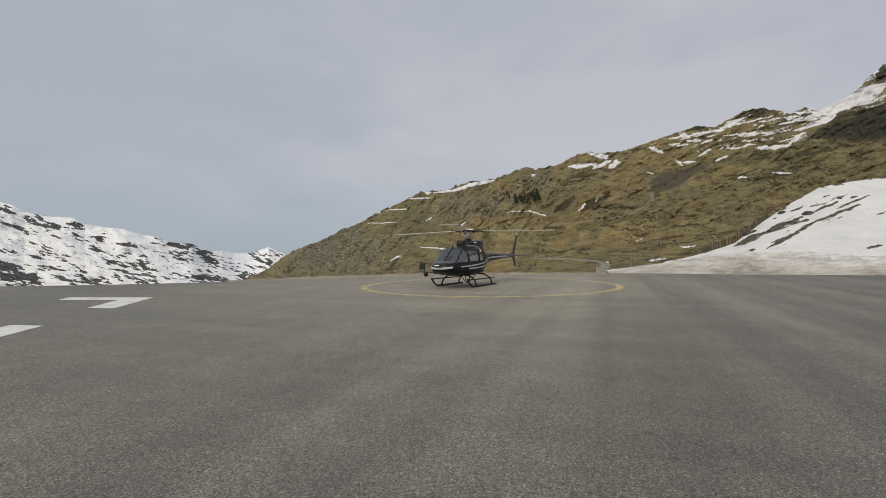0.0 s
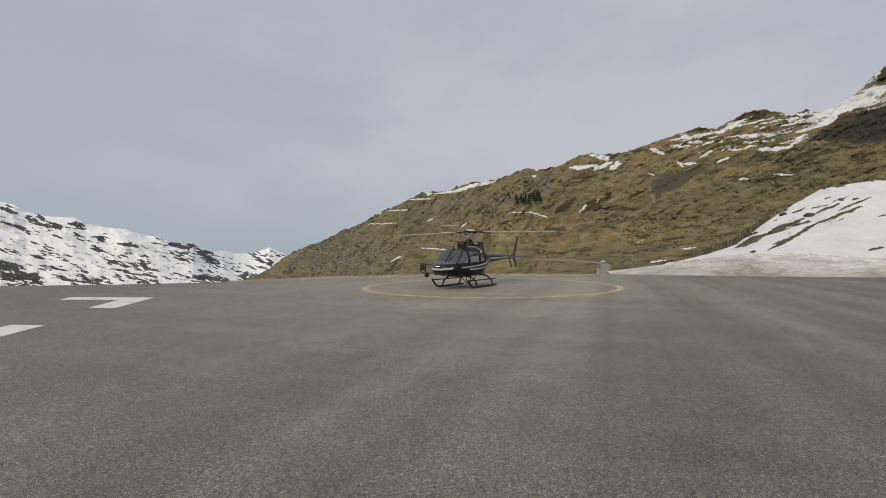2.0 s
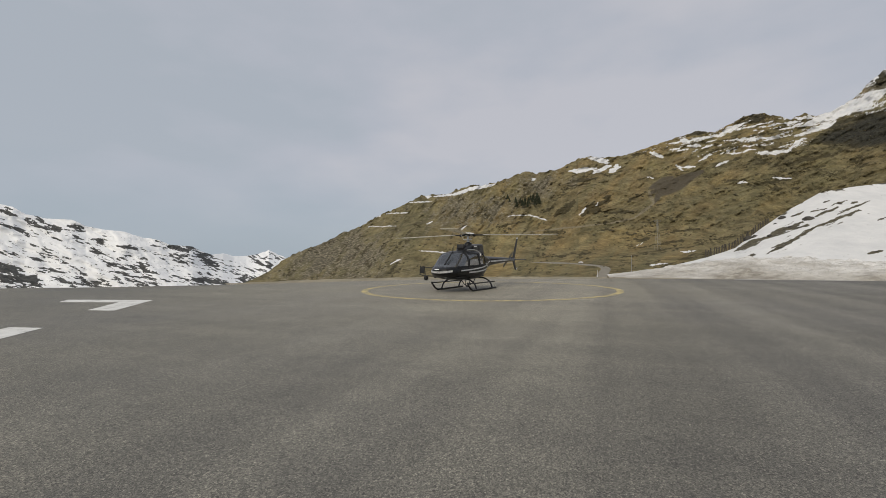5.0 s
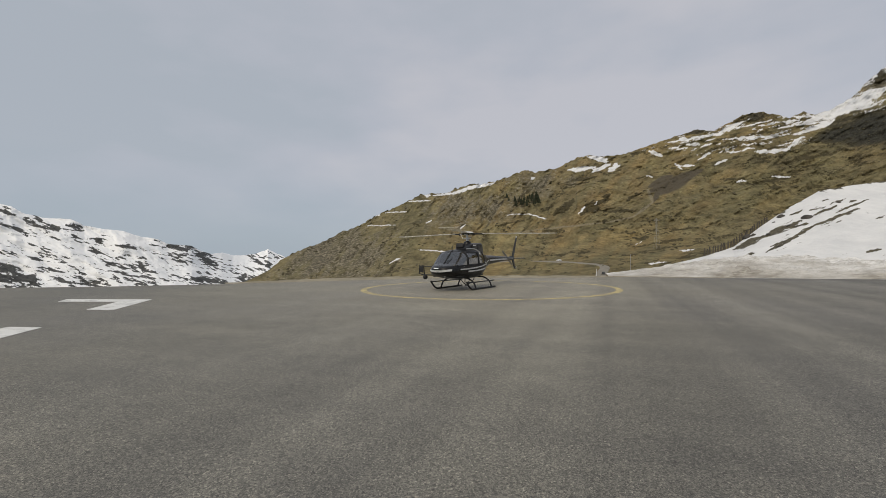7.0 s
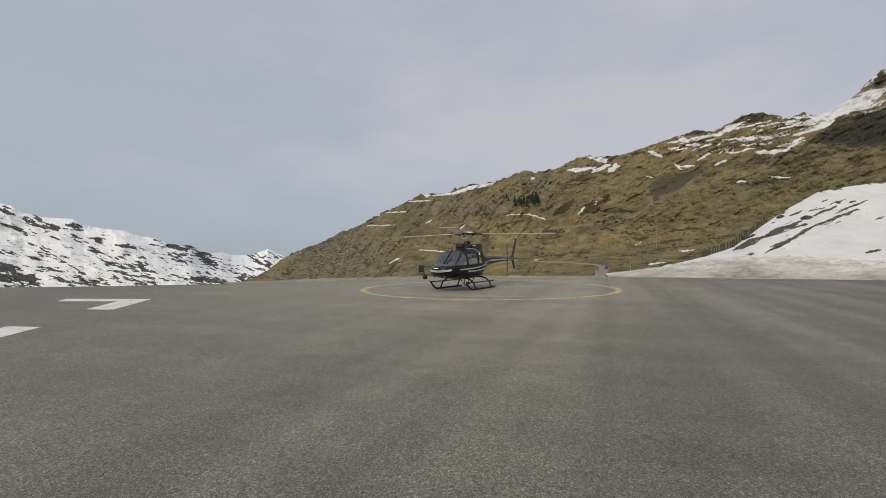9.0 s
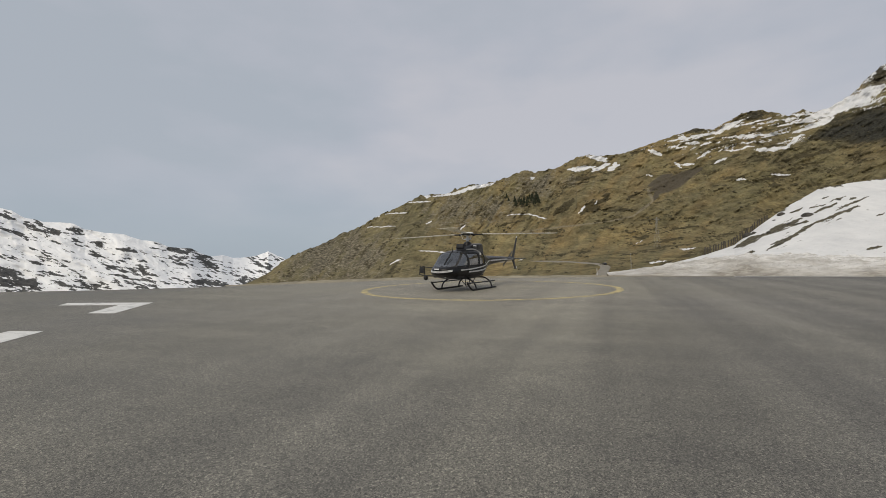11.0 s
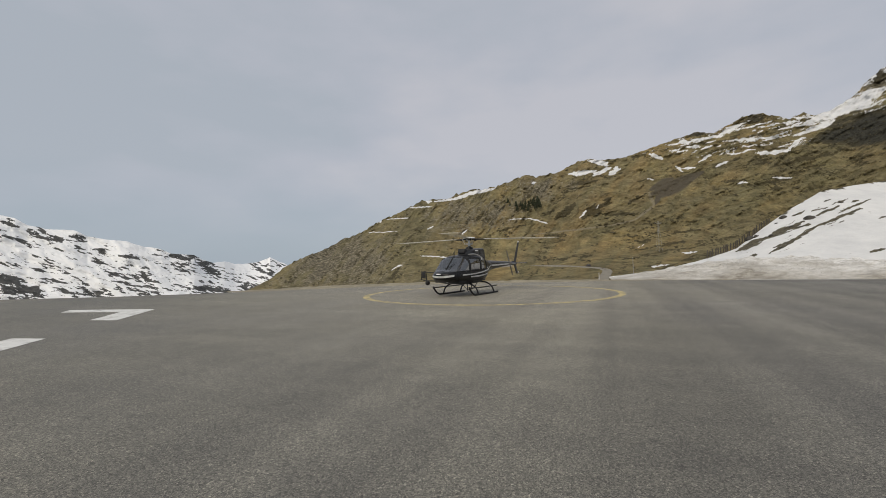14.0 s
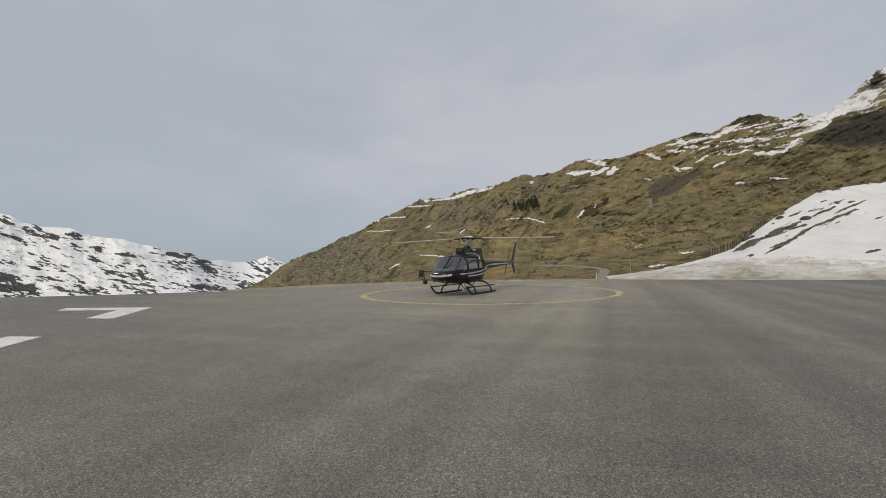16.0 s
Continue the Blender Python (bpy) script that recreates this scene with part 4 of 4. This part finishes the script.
        for x0, x1, low, high, name in ((1.30, 0.28, 1.27, 1.88, "door_frame"), (0.20, -0.52, 1.30, 1.88, "window_frame"), (1.36, 0.23, 0.80, 1.93, "door_seam")):
            ring = along([Vector((x0, 0, low)), Vector((x0, 0, high)), Vector((x1, 0, high)), Vector((x1, 0, low)), Vector((x0, 0, low))], 0.12)
            part(name, tube([flank(HULL, v.x, v.z, side, 0.004) for v in ring], 0.022 if name != "door_seam" else 0.010, 5), MATT, body)
        part("windscreen_pillar", tube([flank(HULL, 1.40 - 0.01 * k, 1.24 + 0.075 * k, side, 0.004) for k in range(10)], 0.03, 6), MATT, body)
        part("window_sill", tube([flank(HULL, 2.16 - 0.1 * k, 1.265 + 0.03 * (-0.66 + 0.1 * k), side, 0.0) for k in range(28)], 0.026, 6), MATT, body)
        part("door_handle", solid(0.16, 0.03, 0.04, pose(0.42, side * 0.905, 1.27), 0.01), STEEL, body)
        part("step", tube(bend([(1.76, side * 1.05, 0.42), (1.2, side * 1.12, 0.40), (-0.9, side * 1.12, 0.40), (-1.2, side * 1.08, 0.40)]), 0.03, 8), MATT, h)
    bm = bmesh.new()
    prev = None
    for k in range(33):
        y = -0.62 + 1.24 * k / 32
        z = 0.985 + 0.06 * (y / 0.62) ** 2
        cur = [bm.verts.new((nose_reach(y, q) + 0.012, y * 1.012, q)) for q in (z - 0.048, z + 0.048)]
        if prev:
            bm.faces.new((prev[0], cur[0], cur[1], prev[1]))
        prev = cur
    bmesh.ops.solidify(bm, geom=bm.faces[:], thickness=0.008)
    part("nose_band", bm, SILVER, body, "white curved nose band")
    part("nose_badge", solid(0.012, 0.26, 0.05, pose(nose_reach(-0.12, 1.13) + 0.012, -0.12, 1.13, 0, -40), 0.004), SILVER, body, "pale bar on the nose")
    # skids
    for side in (1, -1):
        y = side * 1.05
        part("skid", tube(bend([(1.82, y, 0.44), (1.56, y, 0.20), (1.30, y, 0.065), (0.95, y, 0.045), (-0.9, y, 0.045), (-1.4, y, 0.045)], 5), 0.045, 10), MATT, h, "black landing skid tube")
        for x in (0.85, -0.95):
            part("skid_strut", tube(bend([(x, side * 0.30, 0.60), (x, side * 0.62, 0.56), (x, side * 0.92, 0.36), (x, y, 0.06)], 5), 0.042, 8), MATT, h)
        part("wear_plate", solid(0.5, 0.09, 0.012, pose(-1.15, y, 0.008)), STEEL, h)
    for x in (0.85, -0.95):
        part("cross_tube", tube([(x, -0.34, 0.60), (x, 0.34, 0.60)], 0.045, 8), MATT, h)
    part("cargo_hook", tube(bend([(0.1, 0.28, 0.56), (0.15, 0.2, 0.20), (-0.1, -0.1, 0.16), (-0.35, -0.25, 0.56)], 5), 0.022, 6), MATT, h, "black cargo hook frame")
    part("hook_bracket", tube(bend([(0.3, -0.2, 0.56), (0.1, 0.0, 0.22), (-0.2, 0.22, 0.30), (-0.4, 0.3, 0.56)], 5), 0.02, 6), MATT, h)
    # outboard mirror rig
    part("mirror_arm", tube([(1.75, -0.7, 1.16), (1.25, -1.90, 1.20)], 0.022, 6), MATT, h)
    part("mirror_strut", tube([(1.75, -0.7, 0.76), (1.25, -1.90, 0.74)], 0.022, 6), MATT, h)
    frame_bars = tube([(1.25, -1.84, 0.72), (1.25, -1.88, 1.22), (1.19, -2.18, 1.26), (1.19, -2.22, 0.80), (1.25, -1.84, 0.72)], 0.03, 6)
    part("mirror_frame", frame_bars, MATT, h)
    part("mirror_glass", solid(0.05, 0.22, 0.34, pose(1.21, -2.06, 1.04, 0, 6, 12), 0.03), CHARCOAL, h, "dark outboard mirror")
    part("sensor_pod", ball(0.13, pose(1.25, -1.78, 0.62)), MATT, h, "small black sensor pod")
    part("centre_pillar", tube([hull_point(HULL, 2.24 - 0.1 * k, math.pi / 2, 0.004) for k in range(9)], 0.034, 6), MATT, body)
    # roof and nose fittings
    part("wire_cutter", foil((1.40, 0, 1.94), (1.48, 0, 2.20), 0.10, 0.02, 0.02, (1, 0, 0), (0, 1, 0)), MATT, h)
    part("antenna", tube([(0.9, -0.3, 2.03), (0.86, -0.3, 2.28)], 0.012, 6), MATT, h)
    part("landing_light", disc(0.07, 0.05, pose(2.42, 0.16, 0.76, 0, 115, 0), 14), LENS, h, "clear landing light")
    part("wiper", tube([(2.20, 0.12, 1.40), (1.90, 0.30, 1.66)], 0.012, 6), MATT, h)
    # tail
    part("tail_boom", loft(BOOM, 40, 24), BLACK, h, "grey and black tail boom")
    part("horizontal_stabiliser", foil((-5.2, -1.28, 1.56), (-5.2, 1.28, 1.56), 0.46, 0.46, 0.06, (1, 0, 0), (0, 0, 1)), BLACK, h)
    fin = part("upper_fin", foil((-6.25, 0.03, 1.56), (-6.95, 0.03, 2.92), 0.44, 0.24, 0.07, (1, 0, 0), (0, 1, 0)), CHARCOAL, h)
    part("beacon", ball(0.05, pose(-6.95, 0.03, 2.96)), LENS, fin, "clear beacon lamp")
    part("lower_fin", foil((-6.25, 0.03, 1.54), (-6.65, 0.03, 0.86), 0.44, 0.28, 0.07, (1, 0, 0), (0, 1, 0)), CHARCOAL, h)
    part("tail_guard", tube(bend([(-6.4, 0, 1.0), (-6.9, -0.05, 0.86), (-7.1, -0.05, 1.0)]), 0.02, 6), STEEL, h)
    part("tail_gearbox", ball(0.14, pose(-6.3, -0.12, 1.56) @ Matrix.Diagonal((1.6, 1, 1, 1))), BLACK, h)
    tail_rotor = part("tail_rotor", disc(0.08, 0.16, pose(0, 0, 0, 90), 12), STEEL, h, "tail rotor hub")
    tail_rotor.location = (-6.3, -0.34, 1.56)
    for a in (0, 180):
        d = Vector((math.cos(radians(a)), 0, math.sin(radians(a))))
        part("tail_blade", foil(d * 0.1, d * 0.93, 0.18, 0.16, 0.02, d.cross(Vector((0, 1, 0))), (0, 1, 0)), TAIL_BLADE, tail_rotor)
    # main rotor
    part("mast", tube([(-0.2, 0, 2.3), (-0.2, 0, 2.92)], [0.10, 0.055], 12), STEEL, h)
    part("mast_fairing", tube([(-0.2, 0, 2.34), (-0.2, 0, 2.48), (-0.2, 0, 2.54)], [0.24, 0.19, 0.08], 16), BLACK, h)
    part("swashplate", disc(0.20, 0.06, pose(-0.2, 0, 2.66)), STEEL, h)
    rotor = part("main_rotor", disc(0.17, 0.10, None, 18), STEEL, h, "rotor head with three pale blades")
    rotor.location = (-0.2, 0, 2.92)
    part("head_cap", tube([(0, 0, 0.04), (0, 0, 0.10), (0, 0, 0.13)], [0.34, 0.30, 0.10], 18), LENS, rotor, "pale rotor head cap")
    for a in (0, 120, 240):
        m = pose(0, 0, 0, 0, 0, a).to_3x3()
        cone = radians(0.3)
        tip = m @ Vector((5.35 * math.cos(cone), 0, 5.35 * math.sin(cone)))
        part("blade", foil(m @ Vector((0.85, 0, 0.02)), tip, 0.35, 0.33, 0.045, m @ Vector((0, 1, 0)), (0, 0, 1)), BLADE, rotor, "pale grey rotor blade")
        part("blade_grip", solid(0.75, 0.16, 0.07, pose(0, 0, 0, 0, 0, a) @ pose(0.52, 0, 0.0), 0.02), MATT, rotor)
        part("pitch_link", tube([m @ Vector((0.18, 0.16, -0.27)), m @ Vector((0.34, 0.16, 0.0))], 0.014, 6), STEEL, rotor)
        part("damper", ball(0.075, pose(0, 0, 0, 0, 0, a) @ pose(0.42, 0.14, -0.02), 10, 6), MATT, rotor)
    return h, rotor, tail_rotor


heli, main_rotor, tail_rotor = build_helicopter()


# ---- road, cars and posts on the hillside ----
ROAD = [(19.3, -4.2), (19.49, -2.83), (19.9, -1.94), (20.1, -1.5), (19.5, -1.22), (18.07, -1.02), (15.39, -0.80), (11.95, -0.70), (7.5, -0.75)]
road_line = bend([on_hill(b, e) + Vector((0, 0, 0.2)) for b, e in ROAD], 12)


def on_road(u):
    i = min(int(u * 12), len(road_line) - 2)
    p = road_line[i].lerp(road_line[i + 1], u * 12 - i)
    d = road_line[min(i + 2, len(road_line) - 1)] - road_line[max(i - 1, 0)]
    return p, d.normalized()


def build_road():
    rows = []
    for i, p in enumerate(road_line):
        d = road_line[min(i + 1, len(road_line) - 1)] - road_line[max(i - 1, 0)]
        s = Vector((d.y, -d.x, 0)).normalized()
        rows.append([tuple(p + s * o + Vector((0, 0, z))) for o, z in ((-3.9, -1.5), (-2.8, 0.0), (-2.7, 0.04), (0, 0.07), (2.7, 0.04), (2.8, 0.0), (3.9, -1.5))])
    k = Mat("road_surface", 0.85)
    k.colour(k.ramp(k.noise(0.3, 5), (0.3, (0.17, 0.155, 0.125)), (0.7, (0.26, 0.24, 0.20))))
    return sheet("road", np.array(rows), k.m, {}, "pale mountain road curving across the foot of the hill", "road")


def build_car(label, material, estate):
    c = thing("car", Matrix(), label, "car", "cars on the mountain road")
    prof = [(2.05, 0.45), (2.08, 0.62), (1.95, 0.80), (0.95, 0.95), (0.35, 1.42), (-0.2, 1.48), (-1.35 if estate else -0.9, 1.44), (-1.95 if estate else -1.6, 1.02), (-2.05, 0.85), (-2.08, 0.45), (-1.9, 0.30), (1.9, 0.30)]
    bm = bmesh.new()
    rings = []
    for y, k in ((-0.86, 0.93), (-0.80, 1.0), (0.80, 1.0), (0.86, 0.93)):
        rings.append([bm.verts.new((x * (k * 0.5 + 0.5), y * (1 - max(0, z - 0.95) * 0.22), 0.3 + (z - 0.3) * k)) for x, z in prof])
    n = len(prof)
    for a, b in zip(rings, rings[1:]):
        for i in range(n):
            bm.faces.new((a[i], b[i], b[(i + 1) % n], a[(i + 1) % n]))
    bm.faces.new(rings[0])
    bm.faces.new(rings[-1][::-1])
    body = part("body", bm, material, c)
    part("rear_window", solid(0.03, 1.2, 0.34, pose(-1.68 if estate else -1.27, 0, 1.23, 0, -56 if not estate else -35), 0.01), GLASS, body)
    part("windscreen", solid(0.03, 1.25, 0.5, pose(0.66, 0, 1.2, 0, -52), 0.01), GLASS, body)
    for s in (1, -1):
        part("side_window", solid(1.6, 0.02, 0.30, pose(-0.35, s * 0.785, 1.19, s * 12), 0.008), GLASS, body)
        part("tail_light", solid(0.04, 0.2, 0.16, pose(-2.06, s * 0.66, 0.82), 0.01), LAMP_RED, body, "red tail light")
        part("headlight", solid(0.05, 0.26, 0.13, pose(2.0, s * 0.62, 0.70), 0.01), LENS, body, "clear headlight")
        for x in (1.3, -1.3):
            w = part("wheel", disc(0.32, 0.2, pose(x, s * 0.78, 0.32, 90), 18), RUBBER, c)
            part("rim", disc(0.2, 0.21, pose(x, s * 0.785, 0.32, 90), 14), GALV, w)
    return c


build_road()
white_car = build_car("small white car driving up the mountain road", WHITE_CAR, False)
dark_car = build_car("dark estate car driving up the mountain road", DARK_CAR, True)


def build_pole(b, e, tall, radius, name, label, category, material):
    p = on_hill(b, e)
    t = thing(name, Matrix.Translation(p), label, category)
    part("shaft", tube([(0, 0, -0.6), (0.02, 0, tall * 0.5), (0, 0.02, tall)], [radius * 1.15, radius, radius * 0.8], 8), material, t)
    part("cap", solid(radius * 3, radius * 3, 0.08, pose(0, 0, tall), 0.02), GALV, t)
    return t


build_pole(23.0, -2.2, 10.8, 0.14, "utility_pole", "tall grey pole at the foot of the hillside", "pole", GALV)
build_pole(19.15, -2.75, 4.6, 0.15, "snow_marker", "pale road marker post beside the mountain road", "marker post", LENS)


def build_pylon(b, e, tall):
    p = on_hill(b, e)
    t = thing("power_pylon", Matrix.Translation(p) @ pose(0, 0, 0, 0, 0, 15), "grey steel lattice power pylon on the hillside", "pylon")
    foot, waist, top_ = 1.9, 0.6, 0.35
    lev = [(-1.0, foot), (tall * 0.25, foot * 0.72), (tall * 0.5, foot * 0.5), (tall * 0.72, waist), (tall, top_)]
    corner = ((1, 1), (1, -1), (-1, -1), (-1, 1))
    for sx, sy in corner:
        part("leg", tube([(sx * w, sy * w, z) for z, w in lev], 0.05, 5), GALV, t)
    for (z0, w0), (z1, w1) in zip(lev, lev[1:]):
        for (ax, ay), (bx, by) in zip(corner, corner[1:] + corner[:1]):
            part("brace", tube([(ax * w0, ay * w0, z0), (bx * w1, by * w1, z1)], 0.014, 4), GALV, t)
            part("brace", tube([(bx * w0, by * w0, z0), (ax * w1, ay * w1, z1)], 0.014, 4), GALV, t)
    for s in (-1, 1):
        bm = tube([(0, 0, tall * 0.90), (s * 1.6, 0, tall * 0.92), (s * 3.4, 0, tall * 0.94)], [0.09, 0.07, 0.05], 5)
        tube([(0, 0, tall * 0.98), (s * 3.4, 0, tall * 0.95)], 0.04, 5, bm)
        arm = part("cross_arm", bm, GALV, t)
        for k in (0.5, 0.98):
            part("insulator", tube([(s * 3.4 * k, 0, tall * (0.90 + 0.04 * k)), (s * 3.4 * k, 0, tall * (0.90 + 0.04 * k) - 1.1)], 0.03, 6), GALV, arm)
    return t


build_pylon(25.85, 0.75, 25.0)


def build_fence():
    f = thing("snow_fence", Matrix(), "weathered wooden post fence along the edge of the snow slope", "fence")
    n = 26
    tops = []
    for i in range(n):
        b = 30.6 + (36.3 - 30.6) * (i / (n - 1)) ** 0.92
        e = float(np.interp(b, SB, SE))
        p = Vector(at(np.array(b), np.array(e - 0.12), slope_range(b, e) * 1.004).tolist())
        tall = 0.8 + 0.25 * random.random()
        lean = Vector((random.uniform(-0.12, 0.12), random.uniform(-0.1, 0.1), 0))
        part("post", tube([p - Vector((0, 0, 0.4)), p + Vector((0, 0, tall)) + lean], [0.075, 0.065], 6), WOOD, f)
        tops.append((p, tall))
    for (a, ta), (b, tb) in zip(tops, tops[1:]):
        for k in (0.8,):
            part("rail", tube([a + Vector((0, 0, ta * k)), b + Vector((0, 0, tb * (k + random.uniform(-0.06, 0.06))))], 0.022, 5), WOOD, f)
    return f


build_fence()


def build_boulder(place, size, label):
    bm = bmesh.new()
    bmesh.ops.create_icosphere(bm, subdivisions=3, radius=1.0)
    off = Vector((random.random() * 50, 0, 0))
    for v in bm.verts:
        k = 1 + 0.35 * noise.noise(v.co * 1.3 + off) + 0.15 * noise.noise(v.co * 3.7 + off)
        v.co = Vector((v.co.x * size * k * 1.25, v.co.y * size * k, v.co.z * size * k * 0.8))
    ob = part("boulder", bm, STONE, None, label, True, 25)
    ob.location = place
    return tagged(ob, "", "rock", "boulders on the snow slope")


for b, e, s in ((37.5, 3.75, 0.9), (39.55, 3.5, 1.1), (34.6, 1.75, 1.0), (35.15, 1.95, 0.6), (36.4, 2.0, 0.45), (36.9, 3.2, 0.4), (38.1, 2.8, 0.5), (41.9, 4.85, 0.5)):
    build_boulder(on_slope(b, e), s * 0.42, "dark weathered boulder sticking out of the snow")


for x, y, s in ((12.9, 34.75, 0.07), (13.3, 34.55, 0.06), (12.4, 34.9, 0.05)):
    build_boulder(Vector((x, y, s * 0.5)), s, "small dark stone at the end of the snow bank")["group"] = "stones by the snow bank"


# ---- trees ----
def build_conifer(place, tall, seed):
    rng = random.Random(seed)
    t = thing("conifer", Matrix.Translation(place), "dark green spruce standing on the grassy hillside", "tree", "spruces on the hillside")
    part("trunk", tube([(0, 0, -0.5), (0.05, 0, tall * 0.5), (0, 0, tall * 0.97)], [0.03 * tall, 0.02 * tall, 0.003 * tall], 6), BARK, t)
    bm = bmesh.new()
    for _ in range(420):
        z = tall * (0.06 + 0.94 * rng.random() ** 1.25)
        reach = 0.34 * tall * (1 - z / tall) ** 0.8 * (0.45 + 0.6 * rng.random()) + 0.06
        a = rng.random() * 6.283
        c = Vector((math.cos(a) * reach, math.sin(a) * reach, z - reach * 0.25))
        s = tall * (0.035 + 0.04 * rng.random())
        q = Euler((rng.random() * 6, rng.random() * 6, rng.random() * 6)).to_matrix()
        vs = [bm.verts.new(c + q @ (Vector(k) * s)) for k in ((1.3, 0, 0), (-0.5, 0.7, 0.1), (-0.5, -0.7, 0.1), (0, 0, -0.5))]
        for f in ((0, 1, 2), (0, 3, 1), (1, 3, 2), (2, 3, 0)):
            bm.faces.new([vs[k] for k in f])
    part("crown", bm, NEEDLES, t, "", False)
    return t


for i, (b, e, tall) in enumerate(((8.35, 7.45, 4.5), (8.6, 7.1, 3.2), (9.35, 7.0, 5.0), (9.5, 6.45, 4.5), (9.95, 6.95, 4.5), (10.2, 6.55, 6.0), (10.5, 6.7, 5.0), (10.55, 7.15, 4.0),
                                  (10.95, 6.75, 6.0), (11.2, 7.2, 4.5), (11.55, 7.0, 7.0), (11.8, 6.6, 5.5), (12.05, 7.05, 8.0), (12.3, 6.75, 6.5), (10.85, 6.35, 3.5))):
    build_conifer(on_hill(b, e) * 0.985 - Vector((0, 0, 0.6)), tall * 1.25, i)


# ---- what moves ----
def motions():
    turn, back_turn = pose(0, 0, 0, 0, 0, 122), pose(0, 0, 0, 0, 0, -122)
    tilt = turn @ pose(0, 0, 0, 0, -0.5, 0) @ back_turn
    hub = Matrix.Translation((-0.2, 0, 2.92))
    n = 16 * FPS
    walk(main_rotor, [(k / FPS, hub @ tilt @ pose(0, 0, 0, 0, 0, 122 + 18 - 240 * (k / FPS) / 0.1)) for k in range(n + 1)])
    walk(tail_rotor, [(k / FPS, pose(-6.3, -0.34, 1.56, 0, 77.0 * k, 0)) for k in range(n + 1)])

    def drive(car, keys):
        rows = []
        ts, us = [k[0] for k in keys], [k[1] for k in keys]
        for k in range(33):
            t = k * 0.5
            p, d = on_road(float(np.interp(t, ts, us)))
            side = Vector((d.y, -d.x, 0)).normalized()
            m = d.to_track_quat("X", "Z").to_matrix().to_4x4()
            rows.append((t, Matrix.Translation(p + side * 1.3 + Vector((0, 0, 0.06))) @ m))
        walk(car, rows)

    drive(white_car, [(0, 3.0), (1.5, 3.5), (2.0, 4.0), (3.0, 4.36), (4.2, 5.1), (6.6, 6.08), (8.4, 6.87), (12, 7.7), (16, 7.95)])
    drive(dark_car, [(0, 0.05), (6.0, 0.7), (6.6, 1.2), (9.2, 2.7), (11.3, 3.8), (12.5, 4.28), (13.5, 4.75), (14.2, 5.3), (16, 6.4)])


motions()
